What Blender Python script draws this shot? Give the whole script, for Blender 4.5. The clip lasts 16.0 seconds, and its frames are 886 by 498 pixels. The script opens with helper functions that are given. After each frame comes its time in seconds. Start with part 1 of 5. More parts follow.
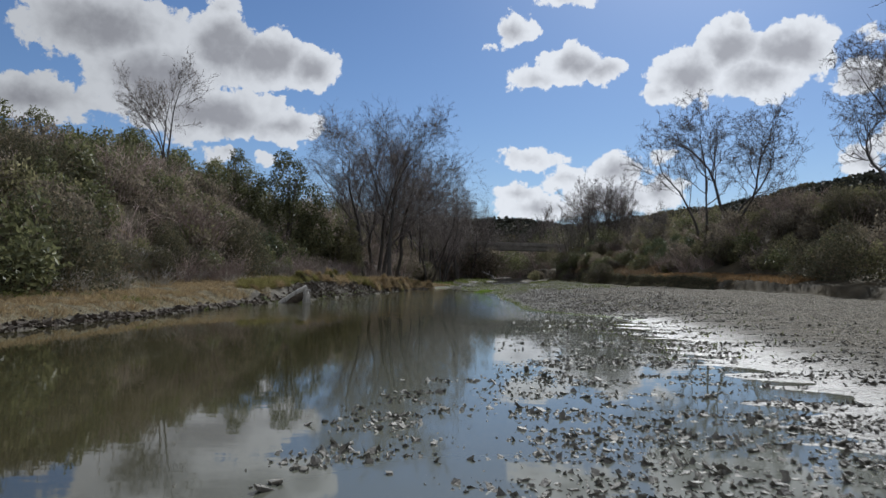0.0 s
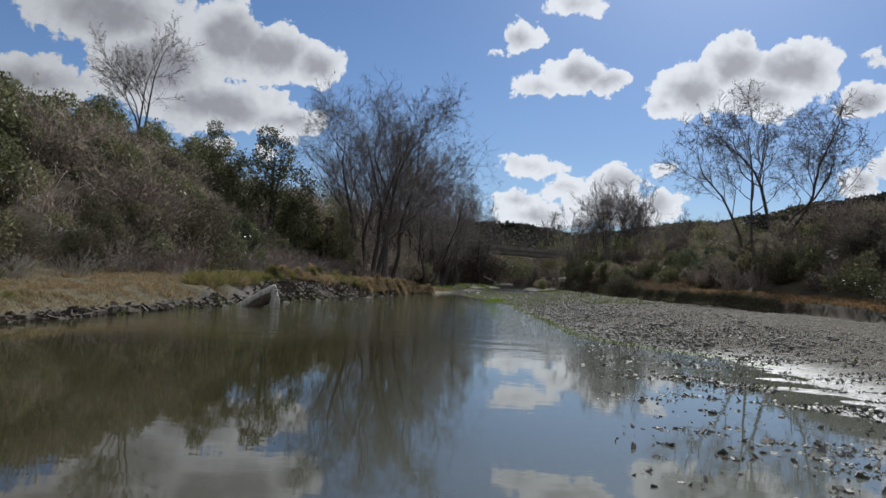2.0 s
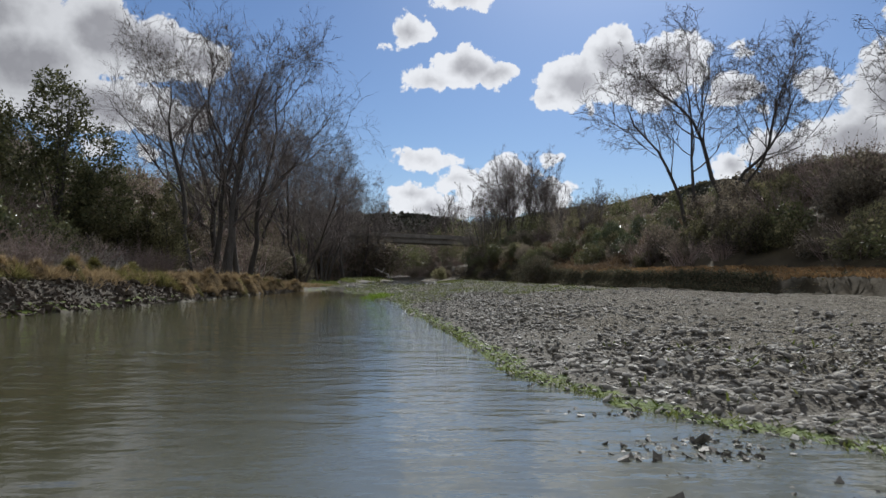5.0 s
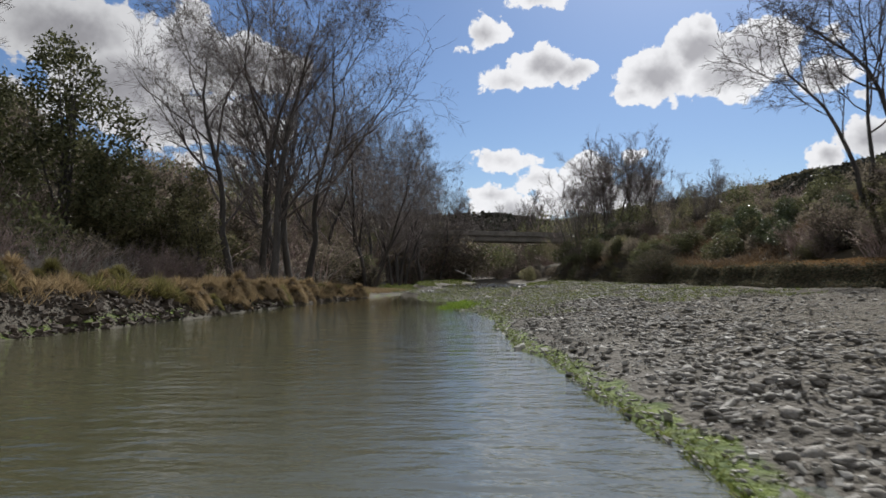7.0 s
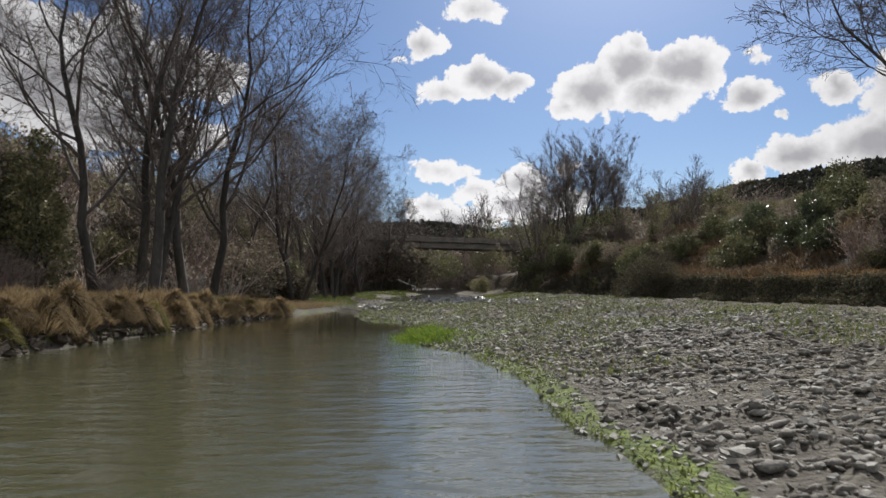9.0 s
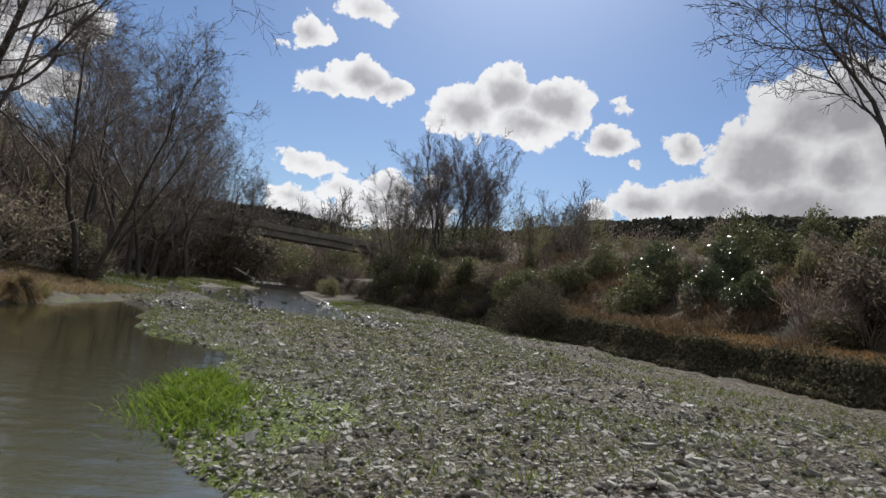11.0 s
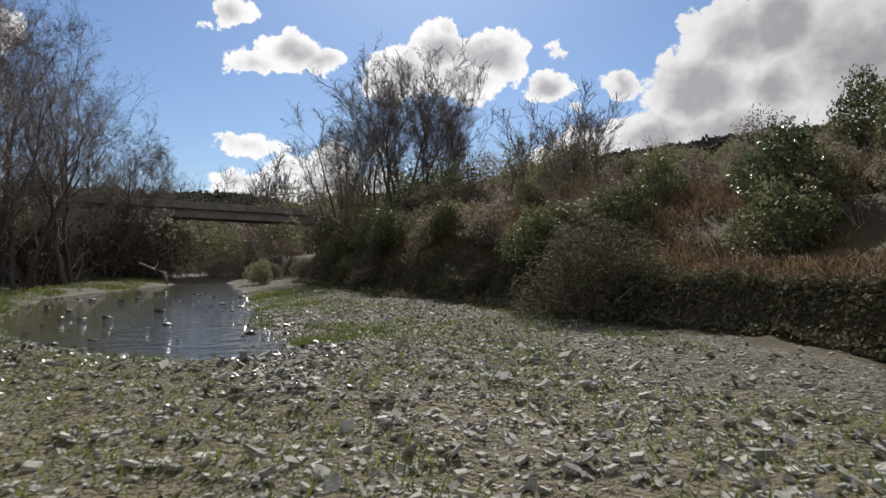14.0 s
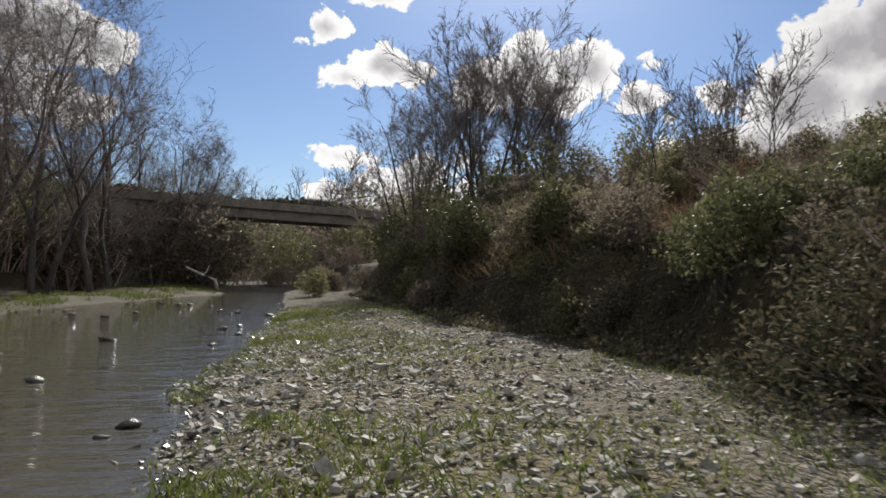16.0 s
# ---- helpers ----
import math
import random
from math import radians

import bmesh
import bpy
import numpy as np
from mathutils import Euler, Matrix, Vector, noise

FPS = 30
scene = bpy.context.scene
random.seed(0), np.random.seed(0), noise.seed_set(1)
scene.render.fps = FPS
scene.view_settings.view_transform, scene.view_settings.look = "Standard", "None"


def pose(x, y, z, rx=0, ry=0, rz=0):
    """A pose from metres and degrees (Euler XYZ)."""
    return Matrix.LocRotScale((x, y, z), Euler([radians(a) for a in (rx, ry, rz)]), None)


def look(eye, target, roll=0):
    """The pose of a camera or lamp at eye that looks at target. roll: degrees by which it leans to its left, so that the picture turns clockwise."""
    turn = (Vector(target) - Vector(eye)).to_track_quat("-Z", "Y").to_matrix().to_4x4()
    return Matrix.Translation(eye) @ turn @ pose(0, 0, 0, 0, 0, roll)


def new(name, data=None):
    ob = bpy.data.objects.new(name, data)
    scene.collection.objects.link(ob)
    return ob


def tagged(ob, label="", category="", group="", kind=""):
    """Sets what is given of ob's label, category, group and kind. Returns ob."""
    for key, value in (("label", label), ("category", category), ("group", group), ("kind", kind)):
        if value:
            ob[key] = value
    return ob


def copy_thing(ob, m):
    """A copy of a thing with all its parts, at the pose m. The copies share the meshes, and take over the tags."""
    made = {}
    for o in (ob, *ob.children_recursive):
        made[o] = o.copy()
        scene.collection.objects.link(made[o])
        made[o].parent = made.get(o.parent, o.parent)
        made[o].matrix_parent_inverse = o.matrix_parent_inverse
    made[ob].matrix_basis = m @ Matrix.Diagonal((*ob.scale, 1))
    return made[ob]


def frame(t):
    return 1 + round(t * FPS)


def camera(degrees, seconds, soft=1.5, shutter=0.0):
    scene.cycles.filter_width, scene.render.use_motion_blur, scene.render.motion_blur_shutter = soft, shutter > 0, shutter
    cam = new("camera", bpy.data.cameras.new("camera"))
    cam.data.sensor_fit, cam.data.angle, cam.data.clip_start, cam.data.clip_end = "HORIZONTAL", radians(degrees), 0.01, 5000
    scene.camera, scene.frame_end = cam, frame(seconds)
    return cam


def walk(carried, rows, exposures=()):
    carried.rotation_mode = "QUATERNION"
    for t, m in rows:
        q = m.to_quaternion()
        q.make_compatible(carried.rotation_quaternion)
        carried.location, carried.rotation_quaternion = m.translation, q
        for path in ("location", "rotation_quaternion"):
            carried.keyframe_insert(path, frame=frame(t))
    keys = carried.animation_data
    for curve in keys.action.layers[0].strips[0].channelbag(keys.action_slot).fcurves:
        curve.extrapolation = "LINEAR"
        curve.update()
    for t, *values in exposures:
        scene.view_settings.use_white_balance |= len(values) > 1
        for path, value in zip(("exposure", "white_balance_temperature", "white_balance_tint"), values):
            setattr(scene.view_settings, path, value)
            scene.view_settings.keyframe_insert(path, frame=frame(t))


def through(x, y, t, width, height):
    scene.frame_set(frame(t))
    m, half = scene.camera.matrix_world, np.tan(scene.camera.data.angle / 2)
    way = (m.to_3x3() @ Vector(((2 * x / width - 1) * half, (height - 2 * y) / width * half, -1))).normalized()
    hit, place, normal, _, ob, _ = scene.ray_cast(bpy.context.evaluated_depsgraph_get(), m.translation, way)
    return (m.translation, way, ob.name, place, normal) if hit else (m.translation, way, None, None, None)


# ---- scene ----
# ------------------------------------------------------------------ camera
cam = camera(62.6, 16.0, soft=1.5, shutter=0.16)
# seconds, eye x y z, then yaw (left), pitch (up) and roll in degrees
PATH = [
    (0, 4.78, -9.90, 1.61, 5.12, 1.94, 0.28),
    (0.5, 4.40, -7.61, 1.62, 6.31, 2.22, 0.72),
    (1, 3.95, -5.42, 1.61, 7.03, 1.97, 1.33),
    (1.5, 3.56, -3.07, 1.64, 6.83, 2.12, 2.30),
    (2, 3.26, -0.74, 1.65, 4.82, 2.16, 3.09),
    (2.5, 3.10, 2.06, 1.67, 2.04, 2.06, 3.05),
    (3, 3.09, 5.01, 1.65, -0.71, 2.36, 2.75),
    (4.2, 3.52, 10.6, 1.45, -4.2, 2.15, 1.0),
    (5.5, 4.20, 16.48, 1.26, -1.65, 1.91, -0.37),
    (6, 4.07, 19.06, 1.27, 0.08, 2.11, -0.39),
    (6.5, 4.01, 21.63, 1.26, -0.23, 1.99, -0.37),
    (7, 3.78, 24.20, 1.26, 3.14, 2.12, -0.76),
    (7.5, 3.28, 26.72, 1.27, 7.55, 2.49, -0.87),
    (8, 2.83, 29.20, 1.30, 6.58, 2.57, -0.67),
    (8.5, 2.66, 31.73, 1.30, 2.02, 2.68, -0.49),
    (9, 2.67, 34.45, 1.33, -1.84, 2.85, -0.58),
    (10.2, 3.05, 39.7, 1.56, -9.0, 3.3, 3.2),
    (11.5, 3.99, 45.28, 1.90, -14.11, 3.89, 8.36),
    (12, 4.61, 47.99, 2.01, -13.42, 3.84, 7.18),
    (12.5, 5.08, 50.73, 2.05, -11.43, 3.09, 3.43),
    (13, 5.50, 53.27, 2.05, -11.53, 2.17, 1.02),
    (13.5, 6.05, 55.94, 1.99, -14.02, 1.17, 0.10),
    (14, 6.75, 58.33, 1.92, -16.67, 1.07, -0.31),
    (14.5, 7.58, 60.93, 1.90, -18.40, 1.51, 0.11),
    (15, 8.22, 63.20, 1.90, -18.17, 1.82, 0.69),
    (15.5, 8.85, 65.70, 1.91, -15.67, 1.97, 1.11),
    (16, 9.13, 67.79, 1.91, -9.90, 1.96, 1.02),
]


def stand(row):
    t, x, y, z, yaw, pitch, roll = row
    a, b = radians(yaw), radians(pitch)
    way = Vector((-math.sin(a) * math.cos(b), math.cos(a) * math.cos(b), math.sin(b)))
    return t, look(Vector((x, y, z)), Vector((x, y, z)) + way, roll)


walk(cam, [stand(row) for row in PATH], exposures=[(0, 0.28, 5900, 8), (5.5, 0.38, 6100, 9), (9, 0.48, 6350, 10), (12, 0.42, 6250, 9), (14, 0.58, 6350, 9), (16, 0.68, 6500, 10)])

# ------------------------------------------------------------------ light
SUN_AZ, SUN_EL = 16.0, 36.0

TO_SUN = Vector((math.sin(radians(SUN_AZ)) * math.cos(radians(SUN_EL)), math.cos(radians(SUN_AZ)) * math.cos(radians(SUN_EL)),
                 math.sin(radians(SUN_EL))))


def sky_world():
    world = bpy.data.worlds.new("sky")
    scene.world = world
    world.use_nodes = True
    nt = world.node_tree
    nt.nodes.clear()
    N, L = nt.nodes.new, nt.links.new

    def val(node, sock, v):
        if isinstance(v, bpy.types.NodeSocket):
            L(v, node.inputs[sock])
        else:
            node.inputs[sock].default_value = v

    def m(op, a, b=0.0, c=0.0, clamp=False):
        n = N("ShaderNodeMath")
        n.operation, n.use_clamp = op, clamp
        val(n, 0, a), val(n, 1, b), val(n, 2, c)
        return n.outputs[0]

    def vm(op, a, b=None, out=0):
        n = N("ShaderNodeVectorMath")
        n.operation = op
        val(n, 0, a)
        if b is not None:
            val(n, 1, b)
        return n.outputs[out]

    sky = N("ShaderNodeTexSky")
    sky.sky_type = "NISHITA"
    sky.sun_disc = False
    sky.sun_elevation, sky.sun_rotation = radians(SUN_EL), radians(SUN_AZ)
    sky.altitude, sky.air_density, sky.dust_density, sky.ozone_density = 100, 1.0, 0.15, 3.0
    co = N("ShaderNodeTexCoord")
    way = co.outputs["Generated"]
    sep = N("ShaderNodeSeparateXYZ")
    L(way, sep.inputs[0])
    az = m("MULTIPLY", m("ARCTAN2", sep.outputs[0], sep.outputs[1]), 57.2958)
    el = m("MULTIPLY", m("ARCSINE", sep.outputs[2]), 57.2958)
    comb = N("ShaderNodeCombineXYZ")
    L(az, comb.inputs[0]), L(el, comb.inputs[1])
    place = comb.outputs[0]

    def fbm(scale, detail, rough):
        n = N("ShaderNodeTexNoise")
        L(place, n.inputs["Vector"])
        n.inputs["Scale"].default_value = scale
        n.inputs["Detail"].default_value = detail
        n.inputs["Roughness"].default_value = rough
        return n

    # billows: the outline is pushed about by noise, and rounded heads stand out from it
    push = vm("SCALE", vm("SUBTRACT", fbm(0.42, 5, 0.6).outputs["Color"], (0.5, 0.5, 0.5)))
    push.node.inputs["Scale"].default_value = 2.0
    spot = vm("ADD", place, push)
    fine = fbm(1.1, 7, 0.62).outputs["Fac"]
    stir = vm("SCALE", vm("SUBTRACT", fbm(0.9, 3, 0.5).outputs["Color"], (0.5, 0.5, 0.5)))
    stir.node.inputs["Scale"].default_value = 0.9
    sunward = vm("SCALE", vm("NORMALIZE", vm("SUBTRACT", (SUN_AZ, SUN_EL, 0), place)))
    sunward.node.inputs["Scale"].default_value = 0.45

    def heads(at, scale, detail):
        n = N("ShaderNodeTexVoronoi")
        n.voronoi_dimensions, n.feature, n.normalize = "2D", "SMOOTH_F1", True
        L(at, n.inputs["Vector"])
        for key, v in (("Scale", scale), ("Detail", detail), ("Roughness", 0.55), ("Lacunarity", 2.3), ("Smoothness", 0.35)):
            n.inputs[key].default_value = v
        return n.outputs["Distance"]

    stirred = vm("ADD", place, stir)
    head = heads(stirred, 0.5, 3.0)
    relief = m("SUBTRACT", heads(vm("ADD", stirred, sunward), 0.5, 3.0), head)
    field = None

    def cloud(*puffs):
        nonlocal field
        for a, e, ra, re in puffs:
            d = vm("MULTIPLY", vm("SUBTRACT", spot, (a, e, 0)), (1 / ra, 1 / re, 0))
            f = m("SUBTRACT", 1.0, vm("LENGTH", d, out=1))
            f = m("MULTIPLY", f, min(1.0, re / 2.0))
            field = f if field is None else m("SMOOTH_MAX", field, f, 0.06)

    cloud((-30.2, 17.1, 6.2, 2.8), (-34.7, 11.8, 4.7, 1.7), (-26.9, 14.0, 5.0, 3.6), (-22.1, 16.6, 3.4, 2.8),
          (-18.6, 16.0, 3.7, 2.3), (-15.6, 15.5, 2.6, 1.8), (-23.1, 11.8, 6.4, 2.3), (-17.6, 11.2, 3.7, 1.5),
          (-39.0, 9.8, 2.3, 1.6), (-45.6, 9.4, 5.7, 3.6))
    cloud((-22.0, 9.1, 1.5, 0.8), (-19.0, 8.9, 0.9, 0.6), (-22.2, 19.5, 1.2, 0.8))
    cloud((0.6, 18.5, 1.9, 1.3), (-1.3, 17.5, 1.0, 0.5), (4.6, 21.0, 2.7, 1.0))
    cloud((4.9, 16.0, 2.8, 1.6), (2.3, 14.9, 2.8, 1.0), (7.2, 15.4, 1.8, 1.1))
    cloud((13.5, 14.7, 3.2, 2.2), (16.4, 16.3, 2.6, 2.1), (20.6, 15.9, 3.2, 2.2), (17.0, 17.9, 1.2, 1.0),
          (18.5, 14.0, 4.3, 1.6), (11.7, 13.5, 1.6, 1.1))
    cloud((1.8, 8.9, 2.9, 1.0), (8.0, 7.9, 2.9, 1.4), (4.7, 7.4, 2.2, 1.1), (0.8, 6.3, 2.3, 1.0), (7.7, 6.1, 4.3, 1.6),
          (2.6, 5.2, 4.1, 1.2), (11.4, 6.1, 2.1, 1.2), (11.9, 8.8, 1.0, 0.6))
    cloud((25.0, 13.3, 1.9, 1.4), (25.4, 16.0, 1.3, 0.6), (30.6, 13.3, 1.7, 1.4), (27.2, 11.7, 1.1, 0.6))
    cloud((38.6, 15.6, 4.3, 3.4), (36.7, 12.5, 4.8, 3.5), (41.7, 16.5, 3.3, 3.6), (33.1, 9.3, 4.5, 2.4), (28.3, 8.9, 3.3, 1.6),
          (38.6, 9.1, 6.1, 2.9), (25.0, 7.8, 1.3, 1.2), (41.0, 12.4, 3.4, 2.4), (47.3, 13.5, 7.0, 5.5), (52.3, 10.6, 8.3, 5.5))
    # scattered fair-weather cloud elsewhere, added unseen for fill light; none in the open stretch ahead
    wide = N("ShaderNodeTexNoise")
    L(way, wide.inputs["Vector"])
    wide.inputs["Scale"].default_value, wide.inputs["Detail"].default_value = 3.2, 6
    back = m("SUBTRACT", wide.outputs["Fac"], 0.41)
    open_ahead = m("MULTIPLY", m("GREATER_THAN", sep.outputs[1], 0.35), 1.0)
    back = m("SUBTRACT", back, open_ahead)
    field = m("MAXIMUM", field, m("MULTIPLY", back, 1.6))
    bulk = field
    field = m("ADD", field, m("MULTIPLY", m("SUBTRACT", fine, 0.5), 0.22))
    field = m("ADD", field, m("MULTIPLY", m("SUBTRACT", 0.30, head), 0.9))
    veil = N("ShaderNodeMapRange")
    veil.interpolation_type = "SMOOTHSTEP"
    L(field, veil.inputs["Value"])
    veil.inputs["From Min"].default_value, veil.inputs["From Max"].default_value = 0.0, 0.11
    thick = N("ShaderNodeMapRange")
    thick.interpolation_type = "SMOOTHSTEP"
    L(m("ADD", bulk, m("MULTIPLY", m("SUBTRACT", fbm(0.2, 3, 0.5).outputs["Fac"], 0.5), 0.9)), thick.inputs["Value"])
    thick.inputs["From Min"].default_value, thick.inputs["From Max"].default_value = 0.12, 0.8
    curd = m("MULTIPLY", m("SUBTRACT", fbm(0.8, 5, 0.6).outputs["Fac"], 0.5), 0.3)
    shade = m("SUBTRACT", m("ADD", thick.outputs[0], curd), m("MULTIPLY", relief, 0.45), clamp=True)
    away = N("ShaderNodeMapRange")
    L(az, away.inputs["Value"])
    for key, v in (("From Min", -34.0), ("From Max", -8.0), ("To Min", 0.64), ("To Max", 1.0)):
        away.inputs[key].default_value = v
    body = N("ShaderNodeMix")
    body.data_type = "RGBA"
    L(shade, body.inputs["Factor"])
    body.inputs["A"].default_value = (6.7, 6.55, 6.5, 1)
    body.inputs["B"].default_value = (3.3, 3.2, 3.3, 1)
    mix = N("ShaderNodeMix")
    mix.data_type = "RGBA"
    L(veil.outputs[0], mix.inputs["Factor"])
    tone = N("ShaderNodeMix")
    tone.data_type, tone.blend_type = "RGBA", "MULTIPLY"
    tone.inputs["Factor"].default_value = 1.0
    L(sky.outputs[0], tone.inputs["A"])
    tone.inputs["B"].default_value = (0.51, 0.52, 0.575, 1)
    # the haze round the sun
    near = m("POWER", m("MAXIMUM", vm("DOT_PRODUCT", way, TO_SUN[:], out=1), 0.0), 34.0)
    L(vm("ADD", tone.outputs["Result"], vm("MULTIPLY", (3.4, 3.4, 3.3), near)), mix.inputs["A"])
    side = N("ShaderNodeMapRange")
    L(az, side.inputs["Value"])
    for key, v in (("From Min", 22.0), ("From Max", 48.0), ("To Min", 1.0), ("To Max", 0.7)):
        side.inputs[key].default_value = v
    L(vm("MULTIPLY", body.outputs["Result"], m("MULTIPLY", away.outputs[0], side.outputs[0])), mix.inputs["B"])
    bg = N("ShaderNodeBackground")
    L(mix.outputs["Result"], bg.inputs["Color"])
    bg.inputs["Strength"].default_value = 0.1
    out = N("ShaderNodeOutputWorld")
    L(bg.outputs[0], out.inputs["Surface"])


sky_world()
sun = new("sun", bpy.data.lights.new("sun", "SUN"))
sun.data.energy, sun.data.angle, sun.data.color = 3.9, radians(0.55), (1.0, 0.95, 0.87)
sun.matrix_world = look(TO_SUN * 200, (0, 0, 0))


# ------------------------------------------------------------------ materials
def surface(name, colours, scale=4.0, rough=0.85, bump=0.3, bump_scale=30.0, metal=0.0, spec=0.3, vary=0.0, coords="Object", stretch=(1, 1, 1)):
    """Three colours mottled at two sizes, with fine relief; vary: how much one object differs from the next."""
    mat = bpy.data.materials.new(name)
    mat.use_nodes = True
    nt = mat.node_tree
    N, L = nt.nodes.new, nt.links.new
    b = nt.nodes["Principled BSDF"]
    co = N("ShaderNodeTexCoord")
    mp = N("ShaderNodeMapping")
    mp.inputs["Scale"].default_value = stretch
    L(co.outputs[coords], mp.inputs[0])
    big, fine = N("ShaderNodeTexNoise"), N("ShaderNodeTexNoise")
    for n, s, d in ((big, scale, 4), (fine, scale * 7.3, 5)):
        L(mp.outputs[0], n.inputs["Vector"])
        n.inputs["Scale"].default_value, n.inputs["Detail"].default_value = s, d
    add = N("ShaderNodeMath")
    add.operation = "MULTIPLY_ADD"
    L(fine.outputs["Fac"], add.inputs[0])
    add.inputs[1].default_value = 0.55
    half = N("ShaderNodeMath")
    half.operation = "MULTIPLY_ADD"
    L(big.outputs["Fac"], half.inputs[0])
    half.inputs[1].default_value, half.inputs[2].default_value = 0.75, -0.14
    L(half.outputs[0], add.inputs[2])
    ramp = N("ShaderNodeValToRGB")
    L(add.outputs[0], ramp.inputs[0])
    e = ramp.color_ramp.elements
    e[0].position, e[1].position = 0.3, 0.72
    e[0].color, e[1].color = (*colours[0], 1), (*colours[2], 1)
    mid = e.new(0.5)
    mid.color = (*colours[1], 1)
    col = ramp.outputs[0]
    if vary:
        info = N("ShaderNodeObjectInfo")
        hsv = N("ShaderNodeHueSaturation")
        mr = N("ShaderNodeMapRange")
        L(info.outputs["Random"], mr.inputs["Value"])
        mr.inputs["To Min"].default_value, mr.inputs["To Max"].default_value = 1 - vary, 1 + vary
        L(mr.outputs[0], hsv.inputs["Value"])
        L(col, hsv.inputs["Color"])
        col = hsv.outputs[0]
    L(col, b.inputs["Base Color"])
    b.inputs["Roughness"].default_value, b.inputs["Metallic"].default_value = rough, metal
    b.inputs["Specular IOR Level"].default_value = spec
    if bump:
        bn, rel = N("ShaderNodeTexNoise"), N("ShaderNodeBump")
        L(mp.outputs[0], bn.inputs["Vector"])
        bn.inputs["Scale"].default_value, bn.inputs["Detail"].default_value = bump_scale, 6
        L(bn.outputs["Fac"], rel.inputs["Height"])
        rel.inputs["Strength"].default_value, rel.inputs["Distance"].default_value = bump, 0.02
        L(rel.outputs[0], b.inputs["Normal"])
    return mat


def foliage(name, colours, vary=0.3, through=0.3, rough=0.8, spec=0.15):
    """Leaf or blade: colour differs from leaf to leaf, and some light passes through."""
    mat = bpy.data.materials.new(name)
    mat.use_nodes = True
    nt = mat.node_tree
    N, L = nt.nodes.new, nt.links.new
    b, out = nt.nodes["Principled BSDF"], nt.nodes["Material Output"]
    geo = N("ShaderNodeNewGeometry")
    ramp = N("ShaderNodeValToRGB")
    L(geo.outputs["Random Per Island"], ramp.inputs[0])
    e = ramp.color_ramp.elements
    e[0].color, e[1].color = (*colours[0], 1), (*colours[2], 1)
    e.new(0.5).color = (*colours[1], 1)
    info, hsv, mr = N("ShaderNodeObjectInfo"), N("ShaderNodeHueSaturation"), N("ShaderNodeMapRange")
    L(info.outputs["Random"], mr.inputs["Value"])
    mr.inputs["To Min"].default_value, mr.inputs["To Max"].default_value = 1 - vary, 1 + vary
    L(mr.outputs[0], hsv.inputs["Value"])
    L(ramp.outputs[0], hsv.inputs["Color"])
    L(hsv.outputs[0], b.inputs["Base Color"])
    b.inputs["Roughness"].default_value = rough
    b.inputs["Specular IOR Level"].default_value = spec
    tr = N("ShaderNodeBsdfTranslucent")
    L(hsv.outputs[0], tr.inputs["Color"])
    mix = N("ShaderNodeMixShader")
    mix.inputs[0].default_value = through
    L(b.outputs[0], mix.inputs[1]), L(tr.outputs[0], mix.inputs[2])
    L(mix.outputs[0], out.inputs["Surface"])
    return mat


